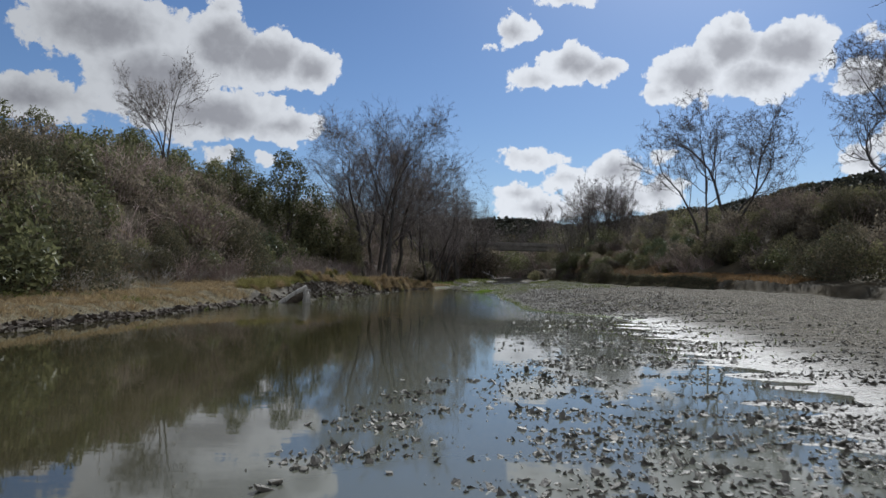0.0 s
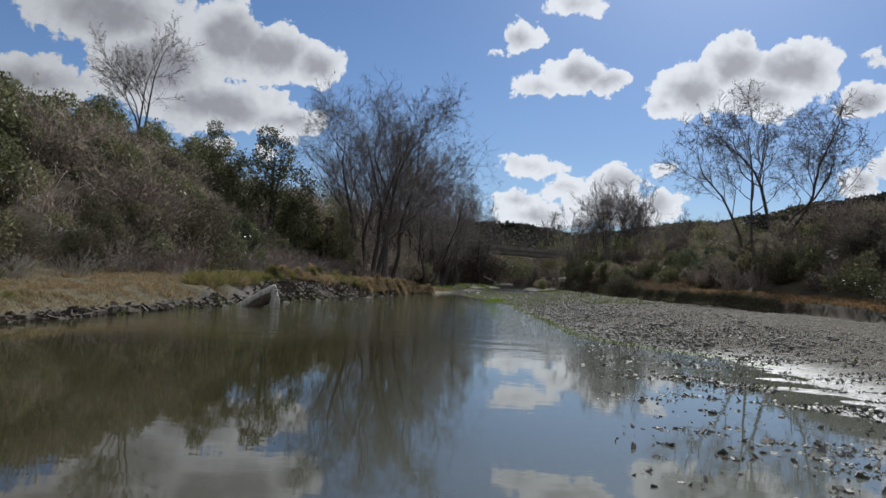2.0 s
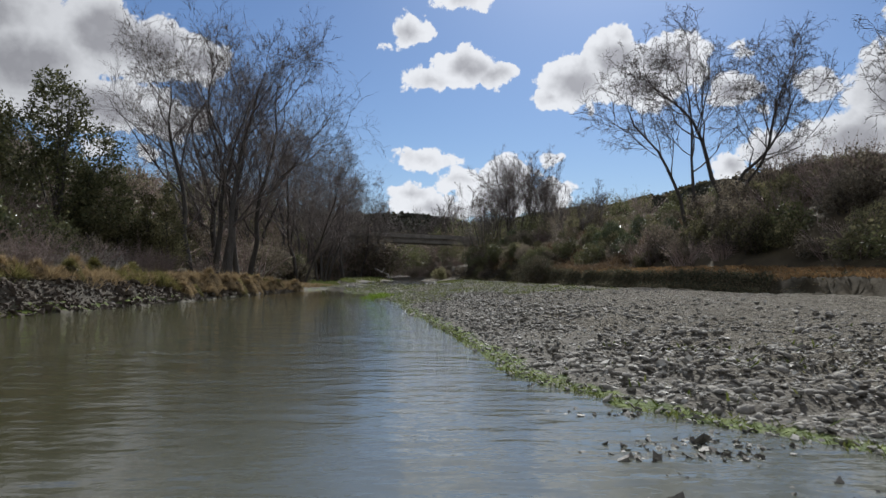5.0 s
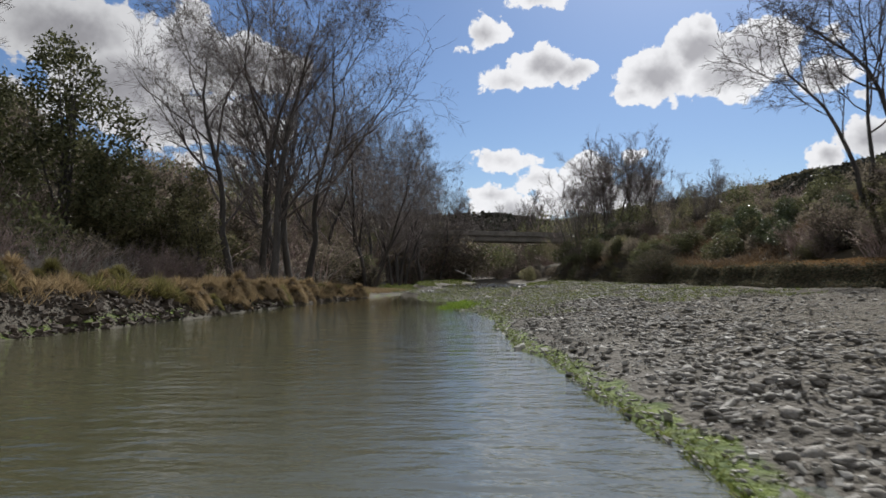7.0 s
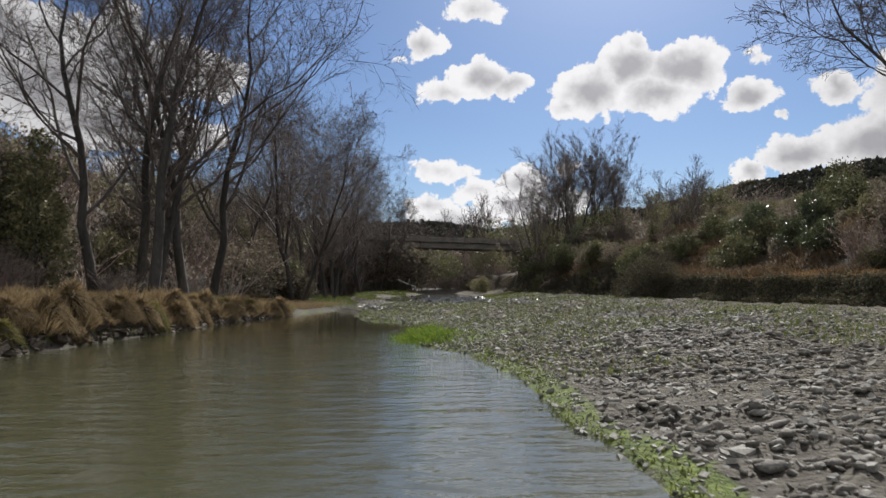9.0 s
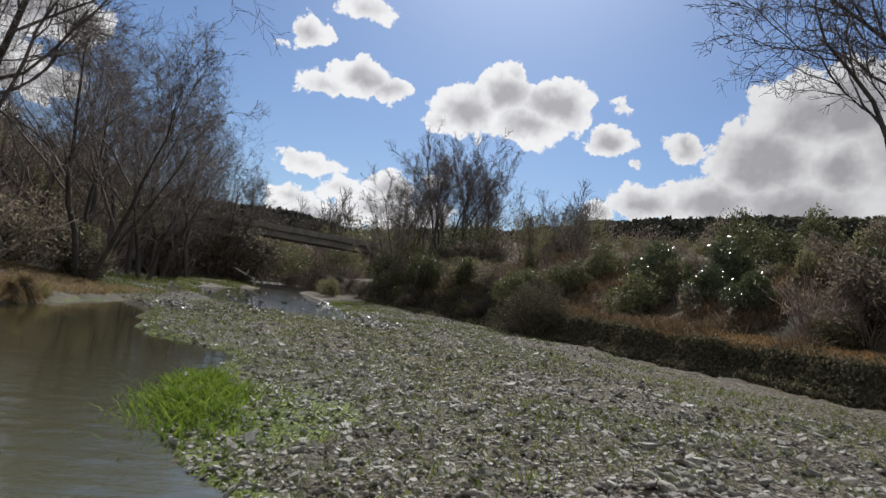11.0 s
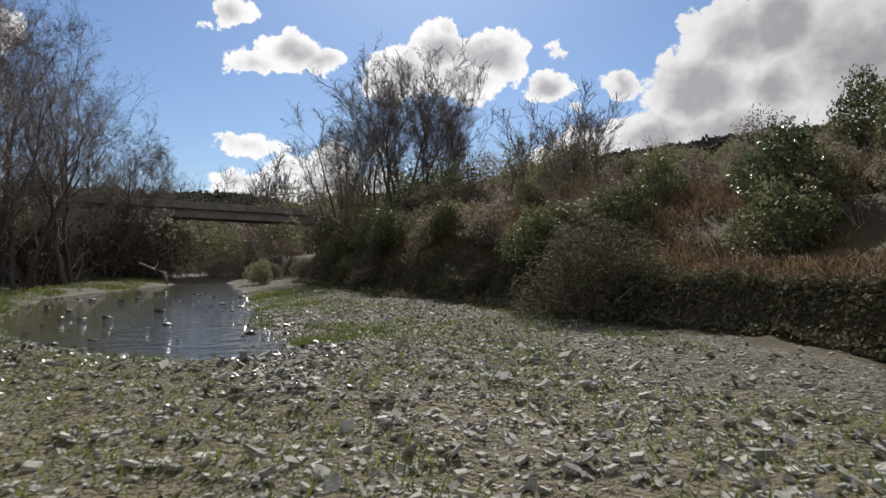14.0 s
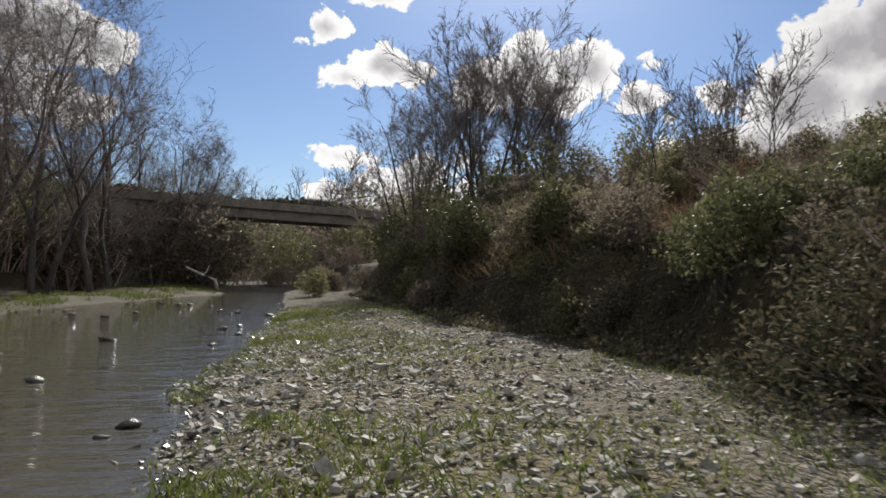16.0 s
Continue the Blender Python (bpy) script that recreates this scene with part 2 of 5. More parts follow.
def ground_material():
    """Gravel, with damp silt by the water, turf on the terrace and leaf litter on the slopes, by where each lies."""
    mat = bpy.data.materials.new("river ground")
    mat.use_nodes = True
    nt = mat.node_tree
    N, L = nt.nodes.new, nt.links.new
    b = nt.nodes["Principled BSDF"]
    co = N("ShaderNodeTexCoord")

    def noise_at(scale, detail=5, rough=0.6):
        n = N("ShaderNodeTexNoise")
        L(co.outputs["Object"], n.inputs["Vector"])
        n.inputs["Scale"].default_value, n.inputs["Detail"].default_value, n.inputs["Roughness"].default_value = scale, detail, rough
        return n.outputs["Fac"]

    def ramp(fac, *stops):
        r = N("ShaderNodeValToRGB")
        L(fac, r.inputs[0])
        e = r.color_ramp.elements
        e[0].position, e[0].color = stops[0][0], (*stops[0][1], 1)
        e[1].position, e[1].color = stops[-1][0], (*stops[-1][1], 1)
        for p, c in stops[1:-1]:
            e.new(p).color = (*c, 1)
        return r.outputs[0]

    def mixed(fac, a, c, mode="MIX"):
        x = N("ShaderNodeMix")
        x.data_type, x.blend_type = "RGBA", mode
        if isinstance(fac, float):
            x.inputs["Factor"].default_value = fac
        else:
            L(fac, x.inputs["Factor"])
        L(a, x.inputs["A"]), L(c, x.inputs["B"])
        return x.outputs["Result"]

    def mask(name, edge=0.25, scale=1.4):
        at = N("ShaderNodeAttribute")
        at.attribute_name = name
        s = N("ShaderNodeMath")
        s.operation = "MULTIPLY_ADD"
        L(noise_at(scale, 6, 0.65), s.inputs[0])
        s.inputs[1].default_value = 0.9
        L(at.outputs["Fac"], s.inputs[2])
        r = N("ShaderNodeMapRange")
        r.interpolation_type = "SMOOTHSTEP"
        L(s.outputs[0], r.inputs["Value"])
        r.inputs["From Min"].default_value, r.inputs["From Max"].default_value = 0.95 - edge, 0.95 + edge
        return r.outputs[0]

    vor = N("ShaderNodeTexVoronoi")
    L(co.outputs["Object"], vor.inputs["Vector"])
    vor.inputs["Scale"].default_value = 15
    vor2 = N("ShaderNodeTexVoronoi")
    L(co.outputs["Object"], vor2.inputs["Vector"])
    vor2.inputs["Scale"].default_value = 42
    tone = N("ShaderNodeSeparateColor")
    L(vor.outputs["Color"], tone.inputs[0])
    pebble = ramp(tone.outputs[0], (0.0, (0.09, 0.08, 0.062)), (0.5, (0.18, 0.163, 0.13)), (1.0, (0.33, 0.305, 0.255)))
    silt = ramp(noise_at(0.9), (0.3, (0.115, 0.104, 0.084)), (0.7, (0.22, 0.20, 0.165)))
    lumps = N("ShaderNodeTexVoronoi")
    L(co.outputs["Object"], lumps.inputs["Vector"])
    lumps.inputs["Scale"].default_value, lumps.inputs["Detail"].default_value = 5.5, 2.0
    # shading put into the colour: lump tops lighter, the gaps around them darker
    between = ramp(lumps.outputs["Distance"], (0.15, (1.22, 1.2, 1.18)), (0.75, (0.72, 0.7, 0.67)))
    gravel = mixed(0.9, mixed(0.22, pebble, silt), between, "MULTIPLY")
    turf = ramp(noise_at(2.2), (0.3, (0.10, 0.085, 0.055)), (0.5, (0.18, 0.155, 0.10)), (0.7, (0.185, 0.16, 0.088)))
    litter = ramp(noise_at(0.55, 8), (0.3, (0.04, 0.034, 0.022)), (0.5, (0.072, 0.058, 0.037)), (0.7, (0.10, 0.082, 0.052)))
    weed = ramp(noise_at(5.0), (0.35, (0.05, 0.08, 0.015)), (0.7, (0.16, 0.20, 0.04)))
    damp = ramp(noise_at(3.0), (0.3, (0.06, 0.052, 0.04)), (0.7, (0.125, 0.112, 0.09)))
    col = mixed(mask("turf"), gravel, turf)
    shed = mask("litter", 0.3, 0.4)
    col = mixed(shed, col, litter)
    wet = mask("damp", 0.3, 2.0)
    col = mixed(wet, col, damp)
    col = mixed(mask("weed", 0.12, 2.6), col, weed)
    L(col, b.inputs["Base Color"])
    r = N("ShaderNodeMapRange")
    L(wet, r.inputs["Value"])
    r.inputs["To Min"].default_value, r.inputs["To Max"].default_value = 0.9, 0.78
    film, slick = N("ShaderNodeAttribute"), N("ShaderNodeMix")
    film.attribute_name = "silt"
    L(film.outputs["Fac"], slick.inputs["Factor"])
    L(r.outputs[0], slick.inputs["A"])
    slick.inputs["B"].default_value = 0.42
    L(slick.outputs["Result"], b.inputs["Roughness"])
    sheen = N("ShaderNodeMix")
    L(film.outputs["Fac"], sheen.inputs["Factor"])
    sheen.inputs["A"].default_value, sheen.inputs["B"].default_value = 0.08, 0.26
    L(sheen.outputs["Result"], b.inputs["Specular IOR Level"])
    h = N("ShaderNodeMath")
    h.operation = "MULTIPLY_ADD"
    L(vor2.outputs["Distance"], h.inputs[0])
    h.inputs[1].default_value = -0.5
    hump = N("ShaderNodeMath")
    hump.operation = "MULTIPLY_ADD"
    hump.inputs[1].default_value = -0.8
    h2 = N("ShaderNodeMath")
    h2.operation = "MULTIPLY_ADD"
    L(vor.outputs["Distance"], h2.inputs[0])
    h2.inputs[1].default_value = -1.2
    L(lumps.outputs["Distance"], hump.inputs[0])
    L(noise_at(7.0, 8), hump.inputs[2])
    L(hump.outputs[0], h2.inputs[2])
    L(h2.outputs[0], h.inputs[2])
    rel = N("ShaderNodeBump")
    L(h.outputs[0], rel.inputs["Height"])
    rel.inputs["Distance"].default_value = 0.07
    soft = N("ShaderNodeMath")
    soft.operation = "MULTIPLY_ADD"
    L(wet, soft.inputs[0]), L(shed, soft.inputs[2])
    soft.inputs[1].default_value = 0.6
    deep = N("ShaderNodeMapRange")
    L(soft.outputs[0], deep.inputs["Value"])
    deep.inputs["To Min"].default_value, deep.inputs["To Max"].default_value = 0.9, 0.12
    L(deep.outputs[0], rel.inputs["Strength"])
    L(rel.outputs[0], b.inputs["Normal"])
    return mat


def water_material(name, body, muddier, ripple_from, ripple_to, calm, rough_water, lull, sheen_tone):
    """Murky river water: a mirror at low angles; the wind's ripples grow along the reach."""
    mat = bpy.data.materials.new(name)
    mat.use_nodes = True
    nt = mat.node_tree
    N, L = nt.nodes.new, nt.links.new
    b = nt.nodes["Principled BSDF"]
    co = N("ShaderNodeTexCoord")
    muddy, ramp = N("ShaderNodeTexNoise"), N("ShaderNodeValToRGB")
    L(co.outputs["Object"], muddy.inputs["Vector"])
    muddy.inputs["Scale"].default_value, muddy.inputs["Detail"].default_value = 0.35, 4
    L(muddy.outputs["Fac"], ramp.inputs[0])
    e = ramp.color_ramp.elements
    e[0].position, e[1].position = 0.35, 0.7
    e[0].color, e[1].color = (*body, 1), (*[c * 1.5 for c in body], 1)
    b.inputs["Roughness"].default_value, b.inputs["IOR"].default_value = 0.02, 1.36
    b.inputs["Specular IOR Level"].default_value = 0.5
    mp = N("ShaderNodeMapping")
    mp.inputs["Scale"].default_value = (0.9, 1.9, 1)
    mp.inputs["Rotation"].default_value = (0, 0, 0.12)
    L(co.outputs["Object"], mp.inputs[0])
    w1, w2 = N("ShaderNodeTexNoise"), N("ShaderNodeTexNoise")
    for n, s, d in ((w1, 2.0, 4), (w2, 0.55, 2)):
        L(mp.outputs[0], n.inputs["Vector"])
        n.inputs["Scale"].default_value, n.inputs["Detail"].default_value = s, d
    both = N("ShaderNodeMath")
    both.operation = "MULTIPLY_ADD"
    L(w2.outputs["Fac"], both.inputs[0])
    both.inputs[1].default_value = 1.2
    L(w1.outputs["Fac"], both.inputs[2])
    sep, mr = N("ShaderNodeSeparateXYZ"), N("ShaderNodeMapRange")
    L(co.outputs["Object"], sep.inputs[0])
    L(sep.outputs[1], mr.inputs["Value"])
    for key, v in (("From Min", ripple_from), ("From Max", ripple_to), ("To Min", calm), ("To Max", rough_water)):
        mr.inputs[key].default_value = v
    lee, stilled = N("ShaderNodeMapRange"), N("ShaderNodeMath")
    L(sep.outputs[1], lee.inputs["Value"])
    for key, v in (("From Min", lull), ("From Max", lull + 12), ("To Min", 1.0), ("To Max", 0.15)):
        lee.inputs[key].default_value = v
    stilled.operation = "MULTIPLY"
    L(mr.outputs[0], stilled.inputs[0]), L(lee.outputs[0], stilled.inputs[1])
    murk, reach = N("ShaderNodeMix"), N("ShaderNodeMapRange")
    murk.data_type = "RGBA"
    L(sep.outputs[1], reach.inputs["Value"])
    reach.inputs["From Min"].default_value, reach.inputs["From Max"].default_value = ripple_from, ripple_to + 6
    # past the lull the colour darkens as well, helping the reflection of dark trees
    clear = N("ShaderNodeMath")
    clear.operation = "MULTIPLY"
    L(reach.outputs[0], clear.inputs[0]), L(lee.outputs[0], clear.inputs[1])
    L(clear.outputs[0], murk.inputs["Factor"])
    L(ramp.outputs[0], murk.inputs["A"])
    murk.inputs["B"].default_value = (*muddier, 1)
    # paler body colour towards +x stands in for the bright sky reflection
    sheen_mix, across = N("ShaderNodeMix"), N("ShaderNodeMapRange")
    sheen_mix.data_type, across.interpolation_type = "RGBA", "SMOOTHSTEP"
    L(sep.outputs[0], across.inputs["Value"])
    across.inputs["From Min"].default_value, across.inputs["From Max"].default_value = 0.5, 4.5
    sheltered = N("ShaderNodeMath")
    sheltered.operation = "MULTIPLY"
    L(across.outputs[0], sheltered.inputs[0]), L(lee.outputs[0], sheltered.inputs[1])
    L(sheltered.outputs[0], sheen_mix.inputs["Factor"])
    L(murk.outputs["Result"], sheen_mix.inputs["A"])
    sheen_mix.inputs["B"].default_value = (*sheen_tone, 1)
    L(sheen_mix.outputs["Result"], b.inputs["Base Color"])
    rel = N("ShaderNodeBump")
    L(both.outputs[0], rel.inputs["Height"])
    L(stilled.outputs[0], rel.inputs["Strength"])
    rel.inputs["Distance"].default_value = 0.05
    L(rel.outputs[0], b.inputs["Normal"])
    return mat


M_GROUND = ground_material()
M_POOL = water_material("pool water", (0.032, 0.029, 0.014), (0.075, 0.075, 0.042), 14, 26, 0.02, 0.75, 46, (0.115, 0.12, 0.098))
M_STREAM = water_material("stream water", (0.05, 0.045, 0.032), (0.07, 0.06, 0.042), 60, 90, 1.0, 1.0, 400, (0.07, 0.065, 0.05))
M_BARK = surface("grey bark", ((0.040, 0.036, 0.033), (0.072, 0.065, 0.058), (0.126, 0.114, 0.102)), 2.0, 0.9, 0.6, 12, stretch=(1, 1, 0.25))
M_TWIG = surface("twig bark", ((0.083, 0.069, 0.064), (0.140, 0.118, 0.108), (0.223, 0.196, 0.177)), 1.0, 0.85, 0, vary=0.25)
M_BRUSH = surface("bare brush stems", ((0.136, 0.100, 0.087), (0.246, 0.182, 0.162), (0.401, 0.328, 0.294)), 0.8, 0.85, 0, vary=0.35)
M_PALE = surface("bleached dead stems", ((0.22, 0.19, 0.16), (0.34, 0.31, 0.27), (0.48, 0.45, 0.40)), 1.5, 0.8, 0, vary=0.2)
M_EVERGREEN = foliage("evergreen leaves", ((0.065, 0.071, 0.035), (0.122, 0.129, 0.062), (0.208, 0.205, 0.102)), 0.25, 0.36, 0.5)
M_SCRUB = foliage("scrub leaves", ((0.086, 0.072, 0.056), (0.158, 0.134, 0.100), (0.259, 0.223, 0.166)), 0.3, 0.5)
M_OLIVE = foliage("olive scrub leaves", ((0.087, 0.086, 0.047), (0.158, 0.151, 0.081), (0.263, 0.239, 0.133)), 0.3, 0.5)
M_DRY = foliage("dry grass", ((0.167, 0.119, 0.065), (0.292, 0.216, 0.119), (0.428, 0.334, 0.195)), 0.15, 0.38)
M_RUST = foliage("dead bracken", ((0.090, 0.060, 0.038), (0.158, 0.108, 0.063), (0.255, 0.180, 0.105)), 0.15, 0.3)
M_LEDGE = foliage("orange dead grass", ((0.13, 0.075, 0.035), (0.23, 0.14, 0.065), (0.34, 0.225, 0.11)), 0.1, 0.4)
M_TURF = foliage("green turf", ((0.069, 0.098, 0.023), (0.127, 0.155, 0.040), (0.218, 0.230, 0.069)), 0.15, 0.35)
M_WEED = foliage("water weed", ((0.07, 0.095, 0.02), (0.13, 0.165, 0.035), (0.24, 0.25, 0.07)), 0.2, 0.35)
M_LUSH = foliage("lush water grass", ((0.09, 0.15, 0.015), (0.16, 0.25, 0.03), (0.28, 0.36, 0.06)), 0.1, 0.4)
M_MOSSY = foliage("olive tussock grass", ((0.09, 0.085, 0.03), (0.17, 0.155, 0.055), (0.28, 0.25, 0.10)), 0.15, 0.35)
M_FARWOOD = foliage("far winter woods", ((0.028, 0.03, 0.022), (0.05, 0.052, 0.038), (0.08, 0.078, 0.058)), 0.1, 0.1)
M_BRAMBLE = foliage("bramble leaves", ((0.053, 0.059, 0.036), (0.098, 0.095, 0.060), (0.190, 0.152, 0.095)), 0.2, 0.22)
M_GLOSSY = foliage("glossy broad leaves", ((0.053, 0.068, 0.030), (0.090, 0.112, 0.048), (0.150, 0.173, 0.075)), 0.2, 0.2, 0.28, 0.5)
M_WETSTONE = surface("wet dark stone", ((0.04, 0.038, 0.034), (0.07, 0.066, 0.058), (0.15, 0.14, 0.12)), 4.0, 0.3, 0.4, 20, spec=0.6)
M_CLOD = surface("wet mud clods", ((0.075, 0.068, 0.054), (0.145, 0.132, 0.108), (0.28, 0.26, 0.22)), 9.0, 0.6, 0.8, 40, spec=0.35)
M_LUMP = surface("dried mud lumps", ((0.108, 0.097, 0.079), (0.190, 0.175, 0.149), (0.316, 0.302, 0.269)), 5.0, 0.85, 0.8, 30)
M_EARTH = surface("bank earth", ((0.033, 0.026, 0.020), (0.070, 0.054, 0.040), (0.140, 0.113, 0.084)), 4.0, 0.85, 0.8, 30)
M_LOG = surface("bleached driftwood", ((0.20, 0.18, 0.155), (0.40, 0.375, 0.34), (0.62, 0.60, 0.56)), 3.0, 0.8, 0.5, 30, stretch=(4, 4, 0.5))
M_CONCRETE = surface("weathered concrete", ((0.12, 0.11, 0.095), (0.20, 0.185, 0.16), (0.30, 0.28, 0.25)), 0.8, 0.85, 0.3, 14)


# ------------------------------------------------------------------ the lie of the land
def hashed(i, j, seed):
    v = np.sin(i * 127.1 + j * 311.7 + seed * 74.7) * 43758.5453
    return v - np.floor(v)


def vnoise(x, y, seed=0):
    i, j = np.floor(x), np.floor(y)
    u, v = x - i, y - j
    u, v = u * u * (3 - 2 * u), v * v * (3 - 2 * v)
    a, b, c, d = (hashed(i + p, j + q, seed) for p, q in ((0, 0), (1, 0), (0, 1), (1, 1)))
    return (a + (b - a) * u) * (1 - v) + (c + (d - c) * u) * v - 0.5


def fbm(x, y, seed=0, octaves=4):
    out, amp = 0.0 * x, 1.0
    for k in range(octaves):
        out = out + amp * vnoise(x * 2 ** k, y * 2 ** k, seed + k)
        amp *= 0.5
    return out


def smooth(a, b, v):
    t = np.clip((v - a) / (b - a), 0, 1)
    return t * t * (3 - 2 * t)


def line(y, *knots):
    return np.interp(y, [k[0] for k in knots], [k[1] for k in knots])


def shore_left(y):
    s = line(y, (-60, -9), (0, -8.6), (14, -8.4), (28, -7.8), (36, -6.9), (46, -5.6), (56, -5.0), (62, -4.6), (68, -3.2), (75, -1.9), (82, -0.6), (98, -3.2), (155, -5.5), (220, -9))
    return s + 0.35 * vnoise(y * 0.45, y * 0, 5) + 0.12 * vnoise(y * 2.1, y * 0, 6)


def shore_right(y):
    s = line(y, (-60, 10.5), (0, 9.6), (14, 9.4), (17.5, 8.8), (19.5, 7.3), (21, 6.2), (24, 5.4), (30, 5.0), (38, 4.25), (46, 3.9), (49, 3.4), (51, 2.7), (54, 2.3), (57, 2.8), (59, 3.0), (60.4, 2.2), (61.6, 0.9), (64, 0.3),
             (71, -0.5), (75, -1.8), (78, -3.2), (82, -5), (98, -7), (155, -9), (220, -14))
    return s + 0.25 * vnoise(y * 0.6, y * 0, 7) + 0.1 * vnoise(y * 2.7, y * 0, 8)


def stream_left(y):
    return line(y, (70, 6.8), (72.4, 4.6), (76.4, 2.2), (84.4, 0.0), (96.5, -1.4), (107, 0.6), (121, 3.2), (155, 0), (200, -6)) + 0.5 * vnoise(y * 0.3, y * 0, 9)


def stream_right(y):
    return line(y, (70, 7.4), (73.5, 8.1), (77.5, 7.4), (83, 7.6), (94, 7.8), (120, 7.0), (140, 6.0), (200, 2)) + 0.35 * vnoise(y * 0.5, y * 0, 10)


def bank_foot(y):
    """Where the gravel ends and the cut earth bank on the right begins."""
    s = line(y, (-60, 40), (0, 31), (20, 25), (38, 20.5), (50, 18.0), (57, 16.6), (64, 16.3), (70, 15.9), (75, 15.2), (80, 14.6), (90, 13.0),
             (100, 12.0), (125, 10.5), (150, 9.5), (200, 6))
    return s + 0.45 * vnoise(y * 0.33, y * 0, 11) + 0.12 * vnoise(y * 1.3, y * 0, 12)


STREAM_Z = 0.30


def land(x, y):
    x, y = np.asarray(x, float), np.asarray(y, float)
    xl, xr, xb = shore_left(y), shore_right(y), bank_foot(y)
    n1, n2 = fbm(x * 0.22, y * 0.22, 20), fbm(x * 1.1, y * 1.1, 30)
    # gravel bar
    d = x - xr
    rise = line(y, (0, 0.02), (14, 0.03), (22, 0.045), (40, 0.075), (60, 0.06), (90, 0.04))
    bar = np.clip(0.02 + rise * np.clip(d, 0, 8), None, 0.62) + 0.14 * n1 * smooth(0, 4, d) + 0.10 * n2 * smooth(0, 1, d) + 0.10 * fbm(x * 2.4, y * 3.4, 35, 3) * smooth(0, 0.6, d)
    ruts = np.exp(-((d - 1.6) / 0.45) ** 2) + np.exp(-((d - 3.3) / 0.45) ** 2)
    bar = bar + ruts * (0.045 * np.sin(y * 8.4 + 5 * n2) - 0.03) * smooth(13, 17, y) * smooth(38, 30, y)
    bar = bar + line(y, (60, 0), (80, 0.2), (130, 0.45), (200, 1.2))
    # silt flat with puddles where the bar is low
    flat = smooth(21.5, 15, y) * smooth(16, 11, x) * smooth(2.5, 5, x - 1.5)
    silt = 0.0 + 0.10 * fbm(x * 0.45, y * 2.0 + x * 0.35, 40, 5) + 0.045 * np.clip(x - 8.5, -2.5, 8)
    bar = bar * (1 - flat) + silt * flat
    # upper stream
    sl, sr = stream_left(y), stream_right(y)
    into = np.minimum(np.minimum(x - sl, sr - x), (125 - y) * 0.4)
    margin = STREAM_Z + 0.05 + 0.09 * np.clip(-into, 0, None) + 0.10 * n2
    bar = bar + (np.minimum(bar, margin) - bar) * smooth(69, 74, y) * smooth(128, 120, y)
    bed = STREAM_Z - 0.10 * np.clip(into, 0, 3) - 0.05
    bar = np.where(y > 69, bar + (np.minimum(bed, bar) - bar) * smooth(-0.8, 0.6, into) * smooth(69, 73, y), bar)
    # left terrace and hillside
    dl = xl - x
    lip = 0.45 * smooth(0.0, 1.4, dl + 0.7 * vnoise(y * 0.9, x * 0.9, 50)) * line(y, (20, 0.9), (38, 2.1), (60, 1.8), (68, 0.8), (75, 0.1))
    terrace = 0.06 * smooth(0, 0.3, dl) + lip + 0.085 * np.clip(dl - 0.8, 0, 9) + 0.12 * n1 * smooth(0.5, 3, dl) + 0.06 * n2
    foot = line(y, (-60, 2), (20, 3.5), (40, 4.5), (55, 7), (75, 7), (92, 8), (110, 6), (122, 3), (150, 2))
    slope = line(y, (-60, 0.42), (0, 0.46), (40, 0.52), (77, 0.62), (95, 0.62), (112, 0.8), (135, 0.9), (170, 0.4), (300, 0.1))
    crest = line(y, (-60, 24), (40, 22), (77, 30), (100, 20), (125, 12), (300, 40))
    up = np.clip(dl - foot - 1.5, 0, None)
    hill = slope * crest * np.tanh(up / crest * 1.15) + (0.9 * n1 + 0.9 * fbm(x * 0.09, y * 0.09, 60)) * smooth(0, 6, up)
    left = terrace + hill
    # cut bank and hillside on the right
    dr = x - xb
    cut = line(y, (-20, 0.3), (30, 0.5), (55, 0.8), (64, 0.9), (74, 0.95), (80, 1.9), (96, 1.9), (110, 1.6), (130, 1.6))
    steep = line(y, (73, 2.2), (79, 0.38))
    face = cut * smooth(0.05, 0.5, (dr + 0.35 * vnoise(x * 0.8, y * 0.8, 70)) * np.where(steep > 1, 1.0, steep)) + 0.12 * np.clip(dr - 0.5, 0, 3)
    side = line(y, (-60, 0.16), (30, 0.20), (44, 0.30), (54, 0.58), (64, 0.60), (73, 0.40), (82, 0.34), (100, 0.34), (130, 0.42), (200, 0.3))
    top = line(y, (-60, 26), (30, 20), (55, 11), (80, 13), (100, 16), (200, 30))
    upr = np.clip(dr - 3.2, 0, None)
    right = bar + face + side * top * np.tanh(upr / top * 1.1) + (0.7 * n1 + 0.7 * fbm(x * 0.1, y * 0.1, 80)) * smooth(0, 5, upr)
    right = right + 0.055 * np.clip(dr - 25, 0, 220)
    # pool bed
    bedp = -0.06 - 0.30 * smooth(0, 2.5, np.minimum(x - xl, xr - x))
    inside = (x > xl) & (x < xr)
    xr = np.maximum(xr, xl)
    z = np.where(x >= xr, np.where(dr > -0.8, right, bar), np.where(inside, bedp, left))
    z = np.where(inside & (flat > 0.01), np.minimum(bedp * (1 - flat) + silt * flat, 0.03), z)
    # far away: low hills up the valley
    far = smooth(220, 600, y) * (26 + 14 * fbm(x * 0.004, y * 0.004, 90)) + smooth(120, 420, np.abs(x)) * smooth(-200, 200, y) * 12
    # a wooded ridge that closes the valley
    r, az = np.hypot(x - 4, y - 20), np.degrees(np.arctan2(x - 4, y - 20))
